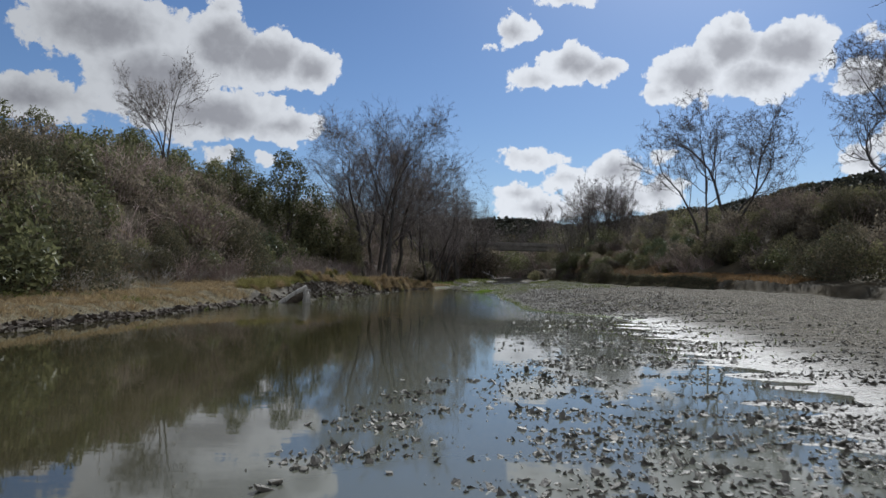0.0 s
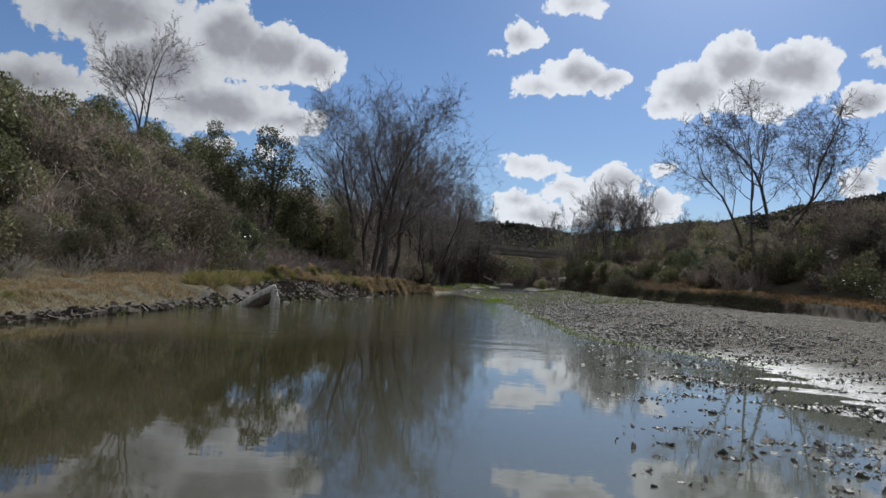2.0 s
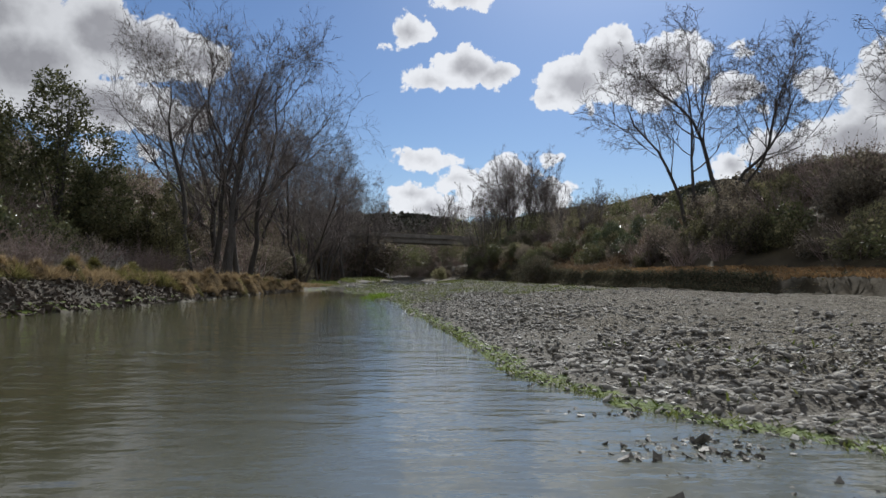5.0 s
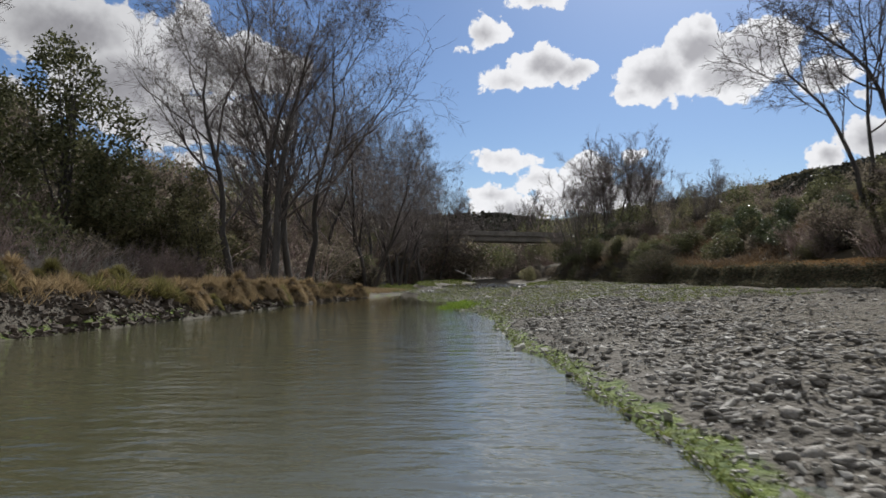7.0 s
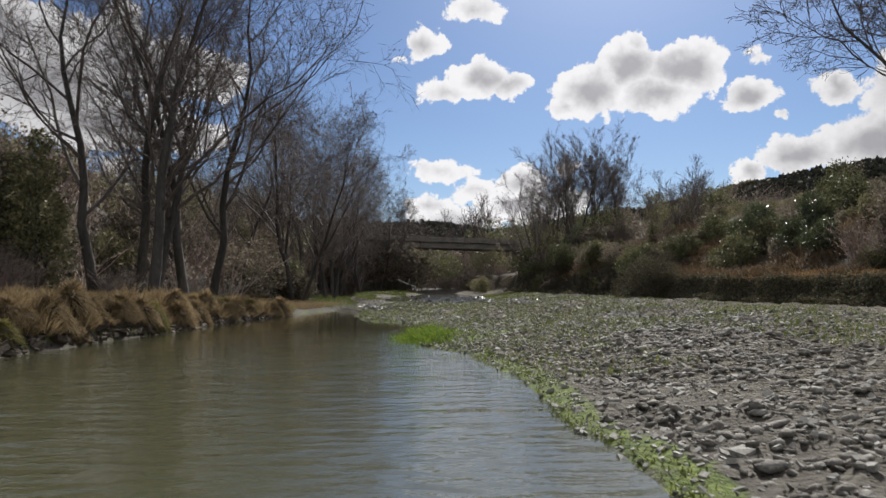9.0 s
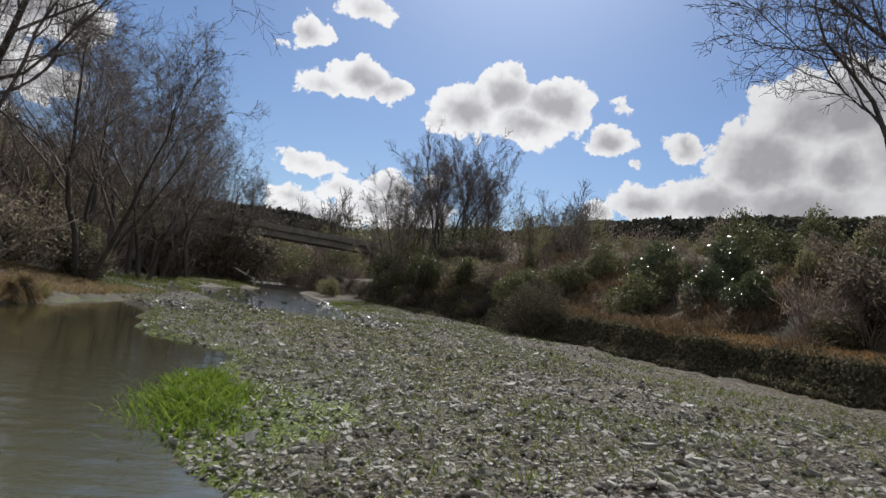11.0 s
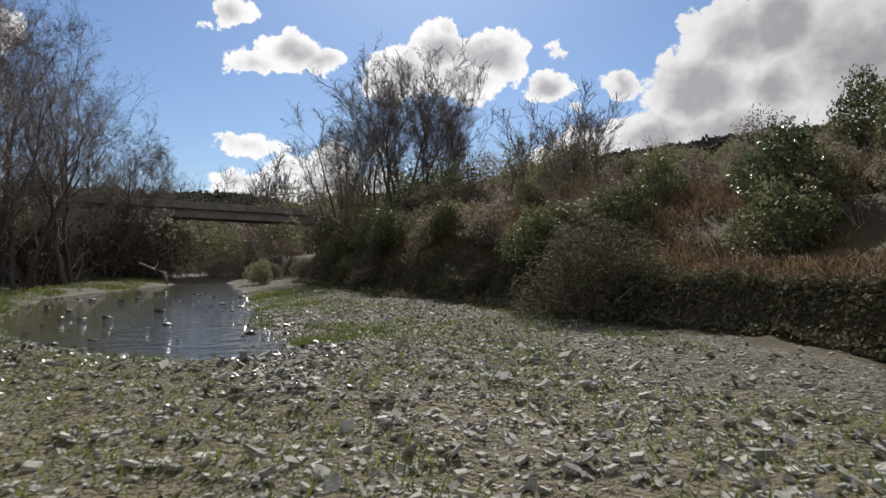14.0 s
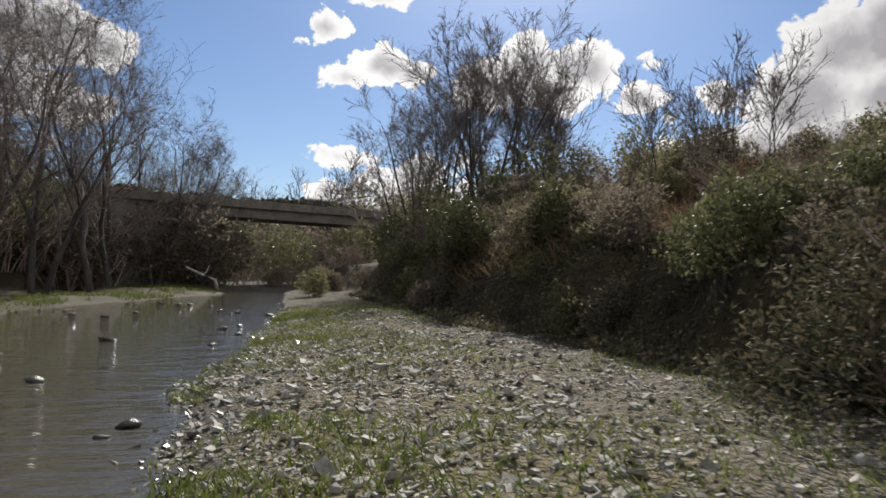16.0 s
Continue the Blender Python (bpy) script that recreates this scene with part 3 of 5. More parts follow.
    lift = line(az, (-40, 5.5), (-12, 5.0), (-4, 4.4), (1.5, 4.5), (5, 3.7), (9, 4.1), (16, 5.2), (26, 7.0), (34, 8.0), (60, 9.0), (90, 6.0), (130, 0.0))
    ridge = (np.tan(np.radians(lift)) * 330 + 1.3 + 2.2 * fbm(x * 0.03, y * 0.03, 95)) * smooth(225, 330, r) * smooth(-40, 40, y)
    return np.where(r > 150, np.maximum(z + 0.4 * far, ridge), z)


def axis(*runs):
    vals = []
    for a, b, step in runs:
        vals += list(np.arange(a, b, step))
    return np.array(vals + [runs[-1][1]])


def mesh_from(name, verts, faces, material, smooth_shade=True):
    me = bpy.data.meshes.new(name)
    me.from_pydata(verts, [], faces)
    me.materials.append(material)
    if smooth_shade:
        me.polygons.foreach_set("use_smooth", np.ones(len(me.polygons), bool))
    me.update()
    return me


def part(name, verts, faces, material, parent=None, label="", smooth_shade=True):
    ob = new(name, mesh_from(name, verts, faces, material, smooth_shade))
    if parent is not None:
        ob.parent = parent
    if label:
        tagged(ob, label)
    return ob


def thing(name, label, category, group="", kind=""):
    ob = new(name)
    ob.empty_display_size = 0.2
    return tagged(ob, label, category, group, kind)


def build_ground():
    xs = axis((-1500, -300, 150), (-300, -90, 15), (-90, -40, 2.5), (-40, -14, 0.8), (-14, -4, 0.22), (-4, 3, 0.5), (3, 20, 0.16), (20, 24, 0.3),
              (24, 50, 1.0), (50, 110, 3), (110, 300, 16), (300, 1500, 150))
    ys = axis((-600, -100, 50), (-100, -20, 5), (-20, -11, 0.8), (-11, 30, 0.2), (30, 95, 0.28), (95, 150, 0.8), (150, 260, 3), (260, 700, 25), (700, 2500, 150))
    X, Y = np.meshgrid(xs, ys)
    Z = land(X, Y)
    nx, ny = len(xs), len(ys)
    idx = np.arange(nx * ny).reshape(ny, nx)
    faces = np.stack([idx[:-1, :-1], idx[:-1, 1:], idx[1:, 1:], idx[1:, :-1]], -1).reshape(-1, 4)
    me = bpy.data.meshes.new("ground")
    me.vertices.add(nx * ny)
    me.vertices.foreach_set("co", np.stack([X, Y, Z], -1).ravel())
    me.loops.add(len(faces) * 4)
    me.loops.foreach_set("vertex_index", faces.ravel())
    me.polygons.add(len(faces))
    me.polygons.foreach_set("loop_start", np.arange(len(faces)) * 4)
    me.polygons.foreach_set("loop_total", np.full(len(faces), 4))
    me.polygons.foreach_set("use_smooth", np.ones(len(faces), bool))
    me.update(calc_edges=True)
    xl, xr, xb = shore_left(Y), shore_right(Y), bank_foot(Y)
    dl, dr = xl - X, X - xb
    turf = np.maximum(smooth(1.0, 1.7, dl / line(Y, (22, 0.45), (40, 1.0))) * smooth(14, 8, dl), smooth(0.6, 1.0, dr) * smooth(3.4, 2.4, dr) * 0.9)
    turf = np.maximum(turf, 0.62 * smooth(1, 4, X) * smooth(14.5, 11, X) * smooth(48, 58, Y) * smooth(105, 90, Y))
    turf = np.maximum(turf, 0.9 * (X < stream_left(Y)) * smooth(-9, -6, X) * smooth(78, 84, Y))
    litter = 1.7 * np.maximum(smooth(4.2, 8, dl), smooth(-0.9, -0.3, dr))
    litter = np.maximum(litter, smooth(110, 130, Y))
    shore = np.minimum(np.abs(X - xr), np.abs(xl - X))
    damp = np.maximum(0.72 * smooth(4.2, 1.2, X - xr) * (X > xr) * smooth(50, 40, Y), smooth(0.9, 0.1, shore) * (Y < 84))
    damp = np.maximum(damp, smooth(0.16, 0.03, Z) * (X > -3) * (Y < 90))
    damp = np.maximum(damp, 0.85 * smooth(5.5, 2, X - xr) * (X > xr) * smooth(46, 54, Y) * smooth(76, 68, Y))
    sl, sr = stream_left(Y), stream_right(Y)
    damp = np.maximum(damp, smooth(-1.2, 0.0, np.minimum(X - sl, sr - X)) * (Y > 69))
    edge = dl / line(Y, (22, 0.4), (40, 1.0))
    damp = np.maximum(damp, 0.9 * smooth(66, 72, Y) * smooth(98, 90, Y) * smooth(3, 1, X) * (X > -9))
    damp = np.maximum(damp, 0.75 * (X < stream_left(Y)) * smooth(74, 80, Y) * smooth(130, 105, Y))
    damp = np.maximum(damp, 0.95 * smooth(-0.4, 0.0, edge) * smooth(1.8, 1.2, edge))
    weed = smooth(0.5, 0.15, np.abs(X - xr - 0.2)) * (Y > 16) * (Y < 70) * 0.62
    weed = np.maximum(weed, smooth(0.5, 0.1, np.abs(dl - 0.25)) * 0.55 * (Y > 26) * (Y < 80))
    weed = np.maximum(weed, smooth(2.2, 1.0, np.hypot(X - 3.3, (Y - 52.5) * 0.7)))
    weed = np.maximum(weed, 0.4 * smooth(0.5, 1.5, X) * smooth(6, 4, X) * smooth(48, 53, Y) * smooth(70, 64, Y))
    silt = smooth(21.5, 15, Y) * smooth(11.5, 9, X) * smooth(2.5, 5, X - 1.5)
    for name, values in (("silt", silt), ("turf", turf), ("litter", litter), ("damp", damp), ("weed", weed)):
        at = me.attributes.new(name, "FLOAT", "POINT")
        at.data.foreach_set("value", values.ravel().astype(np.float32))
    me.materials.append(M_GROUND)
    tagged(new("ground", me), "gravel river bed between grassy and scrub-covered banks", "ground", kind="structure")


build_ground()


def build_water():
    """Pool and upper stream as flat sheets that the banks cut off."""
    def sheet(name, left, right, ys, z, material, label, margin):
        verts, faces = [], []
        for y in ys:
            a, b = left(np.array(y)) - margin, right(np.array(y)) + margin
            verts += [(a + (b - a) * k / 6, y, z) for k in range(7)]
        for r in range(len(ys) - 1):
            faces += [(r * 7 + k, r * 7 + k + 1, r * 7 + k + 8, r * 7 + k + 7) for k in range(6)]
        tagged(part(name, verts, faces, material), label, "water", kind="structure")

    sheet("water", lambda y: shore_left(y), lambda y: np.where(y < 28, np.maximum(shore_right(y), 13.0), shore_right(y)), list(np.arange(-60, 80, 1.0)),
          0.0, M_POOL, "still olive-brown river pool reflecting the sky", 1.2)
    sheet("water", stream_left, stream_right, list(np.arange(70, 127, 1.0)), STREAM_Z, M_STREAM, "shallow rippled stream over a stony bed", 0.5)


build_water()


# ------------------------------------------------------------------ growing things
class Geo:
    """Collects tubes, blades and leaves as plain lists."""

    def __init__(self):
        self.v, self.f = [], []

    def tube(self, pts, radii, sides=5):
        base, n = len(self.v), len(pts)
        for k, (p, r) in enumerate(zip(pts, radii)):
            a = pts[min(k + 1, n - 1)] - pts[max(k - 1, 0)]
            a = a.normalized() if a.length > 1e-6 else Vector((0, 0, 1))
            u = a.orthogonal().normalized()
            w = a.cross(u)
            for s in range(sides):
                t = 2 * math.pi * s / sides
                q = p + (u * math.cos(t) + w * math.sin(t)) * r
                self.v.append((q.x, q.y, q.z))
        for k in range(n - 1):
            for s in range(sides):
                i, j = base + k * sides + s, base + k * sides + (s + 1) % sides
                self.f.append((i, j, j + sides, i + sides))
        self.f.append(tuple(base + (n - 1) * sides + s for s in range(sides)))

    def quads(self, centres, along, across):
        """Pointed leaves, as numpy rows."""
        base, n = len(self.v), len(centres)
        rows = np.stack([centres - along, centres + across, centres + along, centres - across], 1).reshape(-1, 3)
        self.v += rows.tolist()
        self.f += (base + np.arange(n * 4).reshape(n, 4)).tolist()

    def blades(self, feet, tips, width, rng):
        base, n = len(self.v), len(feet)
        side = np.stack([rng.normal(size=n), rng.normal(size=n), np.zeros(n)], 1)
        side *= (width / np.linalg.norm(side, axis=1))[:, None] if isinstance(width, np.ndarray) else width / np.linalg.norm(side, axis=1)[:, None]
        mid = feet + (tips - feet) * 0.55
        mid[:, 2] += 0.12 * np.linalg.norm(tips - feet, axis=1)
        rows = np.stack([feet - side, feet + side, mid + side * 0.7, mid - side * 0.7, tips], 1).reshape(-1, 3)
        self.v += rows.tolist()
        i = base + np.arange(n) * 5
        self.f += np.stack([i, i + 1, i + 2, i + 3], 1).tolist() + np.stack([i + 3, i + 2, i + 4], 1).tolist()


def bare_tree(name, label, seed, height, stems, spread, lean=0.0, dense=1.0, levels=4, girth=0.014, rise=0.10, fan=0.34, twig=0.010, wiggle=1.0, start=0.28, droop=0.0):
    """A leafless tree: stems from one foot, limbs, boughs and twigs."""
    rng = random.Random(seed)
    wood, crown = Geo(), Geo()

    def way_off(d, angle):
        axis_v = d.orthogonal().normalized()
        axis_v.rotate(Matrix.Rotation(rng.uniform(0, 2 * math.pi), 3, d))
        w = d.copy()
        w.rotate(Matrix.Rotation(angle, 3, axis_v))
        return w

    def limb(p, d, length, r, level):
        n = (9, 7, 4, 3, 2)[level]
        pts, radii = [p.copy()], [r]
        for k in range(n):
            d = way_off(d, rng.uniform(0.05, 0.22 + 0.08 * level) * wiggle)
            d = (d + Vector((0, 0, rise if level < 3 else rise * 0.5 - droop))).normalized()
            p = p + d * (length / n)
            pts.append(p.copy())
            radii.append(max(r * (1 - (0.86 if level == 0 else 0.7) * (k + 1) / n), twig if level < 3 else twig * 0.7))
        (wood if level == 0 else crown).tube(pts, radii, (8, 5, 4, 3, 3)[level])
        if level >= levels:
            return
        count = max(2, round((11, 7, 5, 4)[level] * dense * rng.uniform(0.8, 1.2)))
        for c in range(count):
            at = start + (1 - start) * (c + rng.random()) / count if level == 0 else rng.uniform(0.22, 1.0)
            k = min(int(at * n), n - 1)
            q = pts[k].lerp(pts[k + 1], at * n - k)
            turn = rng.uniform(0.45, 0.95) * spread
            short = length * rng.uniform(0.34, 0.56) * (1.2 - 0.62 * at if level == 0 else 1.0)
            limb(q, way_off((pts[min(k + 1, n)] - pts[k]).normalized(), turn), short, max(radii[k] * rng.uniform(0.4, 0.62), twig), level + 1)

    for s in range(stems):
        a = rng.uniform(0, 2 * math.pi)
        out = 0.06 + (fan * rng.random() if stems > 1 else 0.05)
        d = Vector((math.cos(a) * out + lean, math.sin(a) * out, 1)).normalized()
        foot = Vector((math.cos(a) * 0.35, math.sin(a) * 0.35, -0.4)) if stems > 1 else Vector((0, 0, -0.4))
        h = height * rng.uniform(0.72, 1.0) if stems > 1 else height * 0.86
        limb(foot, d, h, h * girth * rng.uniform(0.8, 1.15), 0)
    root = thing(name, label, "tree")
    part("trunk", wood.v, wood.f, M_BARK, root)
    part("crown", crown.v, crown.f, M_TWIG, root)
    return root


def leafy(name, label, category, seed, lobes, count, leaf, material, stems=14, stem_mat=None):
    """An evergreen: a few stems within, and leaf sprays over uneven lobes. lobes: x, y, z, radius."""
    rng, nr = random.Random(seed), np.random.RandomState(seed)
    wood, leaves = Geo(), Geo()
    lob = np.array(lobes, float)
    share = lob[:, 3] ** 2
    pick = nr.choice(len(lob), count, p=share / share.sum())
    d = nr.normal(size=(count, 3))
    d /= np.linalg.norm(d, axis=1)[:, None]
    ragged = 0.82 + 0.35 * np.sin(d[:, 0] * 7 + pick) * np.sin(d[:, 1] * 6 + 2 * pick) * np.sin(d[:, 2] * 8)
    c = lob[pick, :3] + d * (lob[pick, 3] * ragged * nr.uniform(0.55, 1.06, count) ** 0.6)[:, None]
    keep = c[:, 2] > 0.05
    c, d = c[keep], d[keep]
    n = len(c)
    al = nr.normal(size=(n, 3)) + d * 0.8 + np.array([0, 0, 0.3])
    al *= (leaf * nr.uniform(0.6, 1.4, n) / np.linalg.norm(al, axis=1))[:, None]
    ac = np.cross(al, nr.normal(size=(n, 3)))
    ac *= (leaf * 0.42 / np.linalg.norm(ac, axis=1))[:, None]
    leaves.quads(c, al, ac)
    for s in range(stems):
        x, y, z, r = lob[rng.randrange(len(lob))]
        tip = Vector((x + rng.uniform(-0.6, 0.6) * r, y + rng.uniform(-0.6, 0.6) * r, z + rng.uniform(0, 0.7) * r))
        foot = Vector((rng.uniform(-0.3, 0.3), rng.uniform(-0.3, 0.3), -0.3))
        mid = foot.lerp(tip, 0.5) + Vector((rng.uniform(-0.3, 0.3), rng.uniform(-0.3, 0.3), 0.2))
        wood.tube([foot, mid, tip], [0.02 + 0.01 * tip.z, 0.014 + 0.006 * tip.z, 0.01], 4)
    root = thing(name, label, category)
    part("framework", wood.v, wood.f, stem_mat or M_BARK, root)
    part("foliage", leaves.v, leaves.f, material, root)
    return root


def brush(name, label, seed, radius, height, stems, material, fork=4, leaves=0, leaf_mat=None):
    """A leafless thicket of arching stems with side twigs, and a few withered leaves."""
    rng, nr = random.Random(seed), np.random.RandomState(seed)
    g, lv = Geo(), Geo()
    tips = []
    for s in range(stems):
        a, r = rng.uniform(0, 2 * math.pi), radius * math.sqrt(rng.random()) * 0.55
        p = Vector((math.cos(a) * r, math.sin(a) * r, -0.15))
        out = rng.uniform(0.15, 0.75)
        b = a + rng.uniform(-0.9, 0.9)
        d = Vector((math.cos(b) * out, math.sin(b) * out, 1)).normalized()
        length = height * rng.uniform(0.6, 1.1)
        pts = [p.copy()]
        for k in range(4):
            d = (d + Vector((rng.uniform(-0.25, 0.25), rng.uniform(-0.25, 0.25), -0.10 * k))).normalized()
            p = p + d * (length / 4)
            pts.append(p.copy())
        w = 0.010 + 0.006 * height
        g.tube(pts, [w, w * 0.8, w * 0.6, w * 0.45, w * 0.25], 3)
        for t in range(fork):
            k = rng.randrange(1, 4)
            q = pts[k].lerp(pts[k + 1], rng.random())
            e = (d + Vector((rng.uniform(-0.9, 0.9), rng.uniform(-0.9, 0.9), rng.uniform(-0.2, 0.7)))).normalized()
            ln = length * rng.uniform(0.12, 0.32)
            tip = q + e * ln + Vector((0, 0, 0.05 * ln))
            g.tube([q, q.lerp(tip, 0.5) + Vector((rng.uniform(-1, 1), rng.uniform(-1, 1), 0)) * 0.08 * ln, tip], [w * 0.4, w * 0.3, w * 0.15], 3)
            tips.append(tip)
    root = thing(name, label, "bush")
    part("framework", g.v, g.f, material, root)
    if leaves:
        at = np.array([tips[i][:] for i in nr.randint(0, len(tips), leaves)]) + nr.normal(size=(leaves, 3)) * 0.16 * height ** 0.5
        at[:, 2] = np.abs(at[:, 2]) * 0.9
        al = nr.normal(size=(leaves, 3))
        al *= (0.055 * nr.uniform(0.6, 1.4, leaves) / np.linalg.norm(al, axis=1))[:, None]
        ac = np.cross(al, nr.normal(size=(leaves, 3)))
        ac *= (0.028 / np.linalg.norm(ac, axis=1))[:, None]
        lv.quads(at, al, ac)
        part("foliage", lv.v, lv.f, leaf_mat, root)
    return root


def ground_at(x, y):
    return float(land(np.array(x), np.array(y)))


def put(ob, x, y, size=1.0, turn=0.0, sink=0.0, tilt=0.0, tall=1.0):
    z = ground_at(x, y) - sink
    ob.matrix_basis = pose(x, y, z, tilt, 0, turn) @ Matrix.Diagonal((size, size, size * tall, 1))
    return ob


def again(ob, x, y, size=1.0, turn=0.0, sink=0.0, tilt=0.0, tall=1.0, label="", group=""):
    z = ground_at(x, y) - sink
    was = ob.matrix_basis.copy()
    ob.matrix_basis = Matrix()
    c = copy_thing(ob, Matrix())
    c.matrix_basis = pose(x, y, z, tilt, 0, turn) @ Matrix.Diagonal((size, size, size * tall, 1))
    ob.matrix_basis = was
    return tagged(c, label, group=group)


def plant(kinds, spots, group):
    """The first spot of each kind takes the original, the others copies."""
    used = set()
    for k, (x, y, size, turn, tall) in spots:
        ob = kinds[k]
        if k in used:
            again(ob, x, y, size, turn, 0.05, tall=tall, group=group)
        else:
            used.add(k)
            tagged(put(ob, x, y, size, turn, 0.05, tall=tall), group=group)


R = random.Random(11)

# riverside trees on the left terrace, with poles that lean out over the water
clump = [bare_tree("tree", "tall bare grey-brown tree with many upright stems behind the grassy bank", 3, 15.5, 2, 1.05, 0.0, 1.0, rise=0.11, girth=0.017, fan=0.3, twig=0.009, wiggle=1.25, start=0.22),
         bare_tree("tree", "tall bare slender tree in the riverside clump", 4, 17.0, 1, 1.1, 0.02, 1.2, rise=0.11, girth=0.018, twig=0.009, wiggle=1.25, start=0.2),
         bare_tree("tree", "bare tree of the clump leaning out towards the water", 5, 13.0, 2, 1.05, 0.2, 1.05, rise=0.08, girth=0.012, fan=0.28, twig=0.009, wiggle=1.25)]
CLUMP = [(0, (-8.4, 64.5, 1.05, 0, 1.0)), (1, (-7.0, 61.0, 1.05, 40, 1.0)), 
         (1, (-8.0, 72.0, 1.1, 300, 1.0)), (0, (-11.4, 75.5, 0.95, 220, 1.0)), (2, (-5.2, 82.0, 1.05, 340, 1.0)),
         (1, (-11.5, 78.0, 1.05, 150, 1.0)), (2, (-7.5, 91.0, 1.0, 20, 1.0)), 
         (0, (-12.0, 96.0, 1.05, 260, 1.0)), (1, (-9.8, 104.0, 1.1, 110, 1.1)), (1, (-8.5, 117.0, 1.15, 50, 1.15)),
         (0, (-12.5, 122.0, 1.15, 170, 1.15)), (1, (-6.0, 126.0, 1.1, 230, 1.15)), (2, (-4.6, 131.0, 1.0, 0, 1.1)), 
         (0, (-6.2, 112.0, 0.95, 80, 1.0)), (2, (-2.6, 124.0, 0.95, 140, 1.0)), (0, (-4.4, 120.0, 0.95, 200, 1.0)),
         (1, (-7.2, 99.0, 0.95, 130, 1.0)), (1, (-7.6, 106.5, 0.95, 60, 1.0)), (0, (-1.4, 130.0, 0.85, 20, 1.0)), (1, (-7.6, 67.0, 1.02, 200, 1.0)), (1, (-9.6, 62.5, 0.98, 120, 1.0)), (0, (-5.6, 102.0, 0.9, 310, 1.0)), (1, (-3.6, 113.0, 0.92, 160, 1.0))]
plant(clump, CLUMP, "bare trees along the far bank")

# spreading pair on the other bank
pair = [bare_tree("tree", "spreading bare tree with crooked dark limbs on the scrub bank", 21, 12.5, 2, 1.0, -0.06, 1.0, girth=0.014, rise=0.07, fan=0.5, twig=0.012, wiggle=1.6, start=0.34, droop=0.10),
        bare_tree("tree", "spreading bare tree with a forked trunk on the scrub bank", 22, 13.0, 3, 1.0, 0.04, 1.0, girth=0.014, rise=0.08, fan=0.45, twig=0.012, wiggle=1.6, start=0.34, droop=0.10)]
plant(pair, [(0, (23.8, 62.6, 0.97, 110, 1.0)), (1, (26.2, 62.9, 1.0, 290, 1.0)), (1, (37.0, 55.0, 1.25, 60, 1.05))], "trees on the scrub bank")

# rounded many-stemmed trees ahead, by the bridge
dome = [bare_tree("tree", "rounded bare tree with many stems from one stool", 31, 11.0, 6, 0.8, 0.0, 0.85, girth=0.011, rise=0.10, fan=0.62, twig=0.012, wiggle=1.0, start=0.22),
        bare_tree("tree", "bare many-stemmed tree beside the bridge approach", 32, 10.5, 5, 0.8, 0.03, 0.85, girth=0.011, rise=0.10, fan=0.62, twig=0.012, wiggle=1.0, start=0.22)]
plant(dome, [(0, (14.4, 109.0, 0.92, 0, 0.92)), (1, (17.0, 110.0, 1.0, 90, 1.0)), (0, (19.4, 111.0, 1.02, 200, 1.0)), (1, (22.0, 112.0, 0.95, 10, 1.0)), (0, (24.2, 113.5, 0.8, 130, 0.95))], "trees by the bridge")

# lone tree on the hill, and trees on the skyline
hilltree = [bare_tree("tree", "lone round-headed bare tree on top of the hill", 41, 11.5, 4, 0.8, 0.0, 0.9, girth=0.012, rise=0.06, fan=0.6, twig=0.012, wiggle=1.1)]
plant(hilltree, [(0, (-37.6, 76.9, 1.22, 0, 0.95)), (0, (-58.0, 70.0, 0.8, 120, 1.0))], "trees on the hill")
sapling = [bare_tree("tree", "thin bare sapling on the skyline", 43, 5.5, 2, 0.8, 0.0, 0.9, 3, 0.010, 0.10)]
plant(sapling, [(0, (24.0, 95.0, 1.0, 0, 1.0)), (0, (26.5, 96.5, 1.1, 90, 1.0)), (0, (23.5, 88.5, 0.8, 200, 1.0)), (0, (21.6, 94.0, 0.9, 30, 1.0)),
                (0, (-3.0, 158.0, 2.4, 60, 1.0)), (0, (2.0, 161.0, 2.3, 10, 1.0)), (0, (7.0, 157.0, 2.2, 100, 1.0)), (0, (11.5, 160.0, 2.4, 150, 1.0)),
                (0, (-8.0, 154.0, 2.5, 220, 1.0)), (0, (15.0, 164.0, 2.2, 300, 1.0))], "saplings on the skyline")

# evergreen trees behind the left terrace
evergreen = [leafy("evergreen_tree", "dark dense evergreen tree at the foot of the slope", "tree", 51,
                   [(0, 0, 3.0, 3.0), (1.6, 0.5, 5.2, 2.6), (-1.6, -0.4, 5.6, 2.5), (0.2, 0, 8.0, 2.1), (-0.7, 0.8, 9.6, 1.1), (2.8, 0, 2.2, 2.2), (-2.9, 0.3, 2.6, 2.1)], 12000, 0.135, M_EVERGREEN),
             leafy("evergreen_tree", "narrow pointed green evergreen tree", "tree", 52,
                   [(0, 0, 1.8, 1.9), (0.2, 0, 3.8, 1.6), (-0.2, 0.1, 5.6, 1.2), (0.1, 0, 7.2, 0.7), (0.9, 0.3, 2.6, 1.3)], 6000, 0.12, M_OLIVE)]
plant(evergreen, [(0, (-16.2, 57.5, 1.0, 0, 0.95)), (1, (-13.4, 60.0, 0.85, 30, 0.8)), (0, (-20.4, 56.6, 0.74, 140, 0.95)), (1, (-11.8, 60.8, 0.85, 200, 0.75)),
                  (0, (-26.0, 54.0, 0.36, 250, 1.0)), (1, (-10.3, 59.6, 0.72, 100, 1.0)), (0, (-15.5, 84.0, 0.6, 70, 0.8)), (1, (-14.6, 58.2, 0.85, 260, 0.75))], "evergreens")

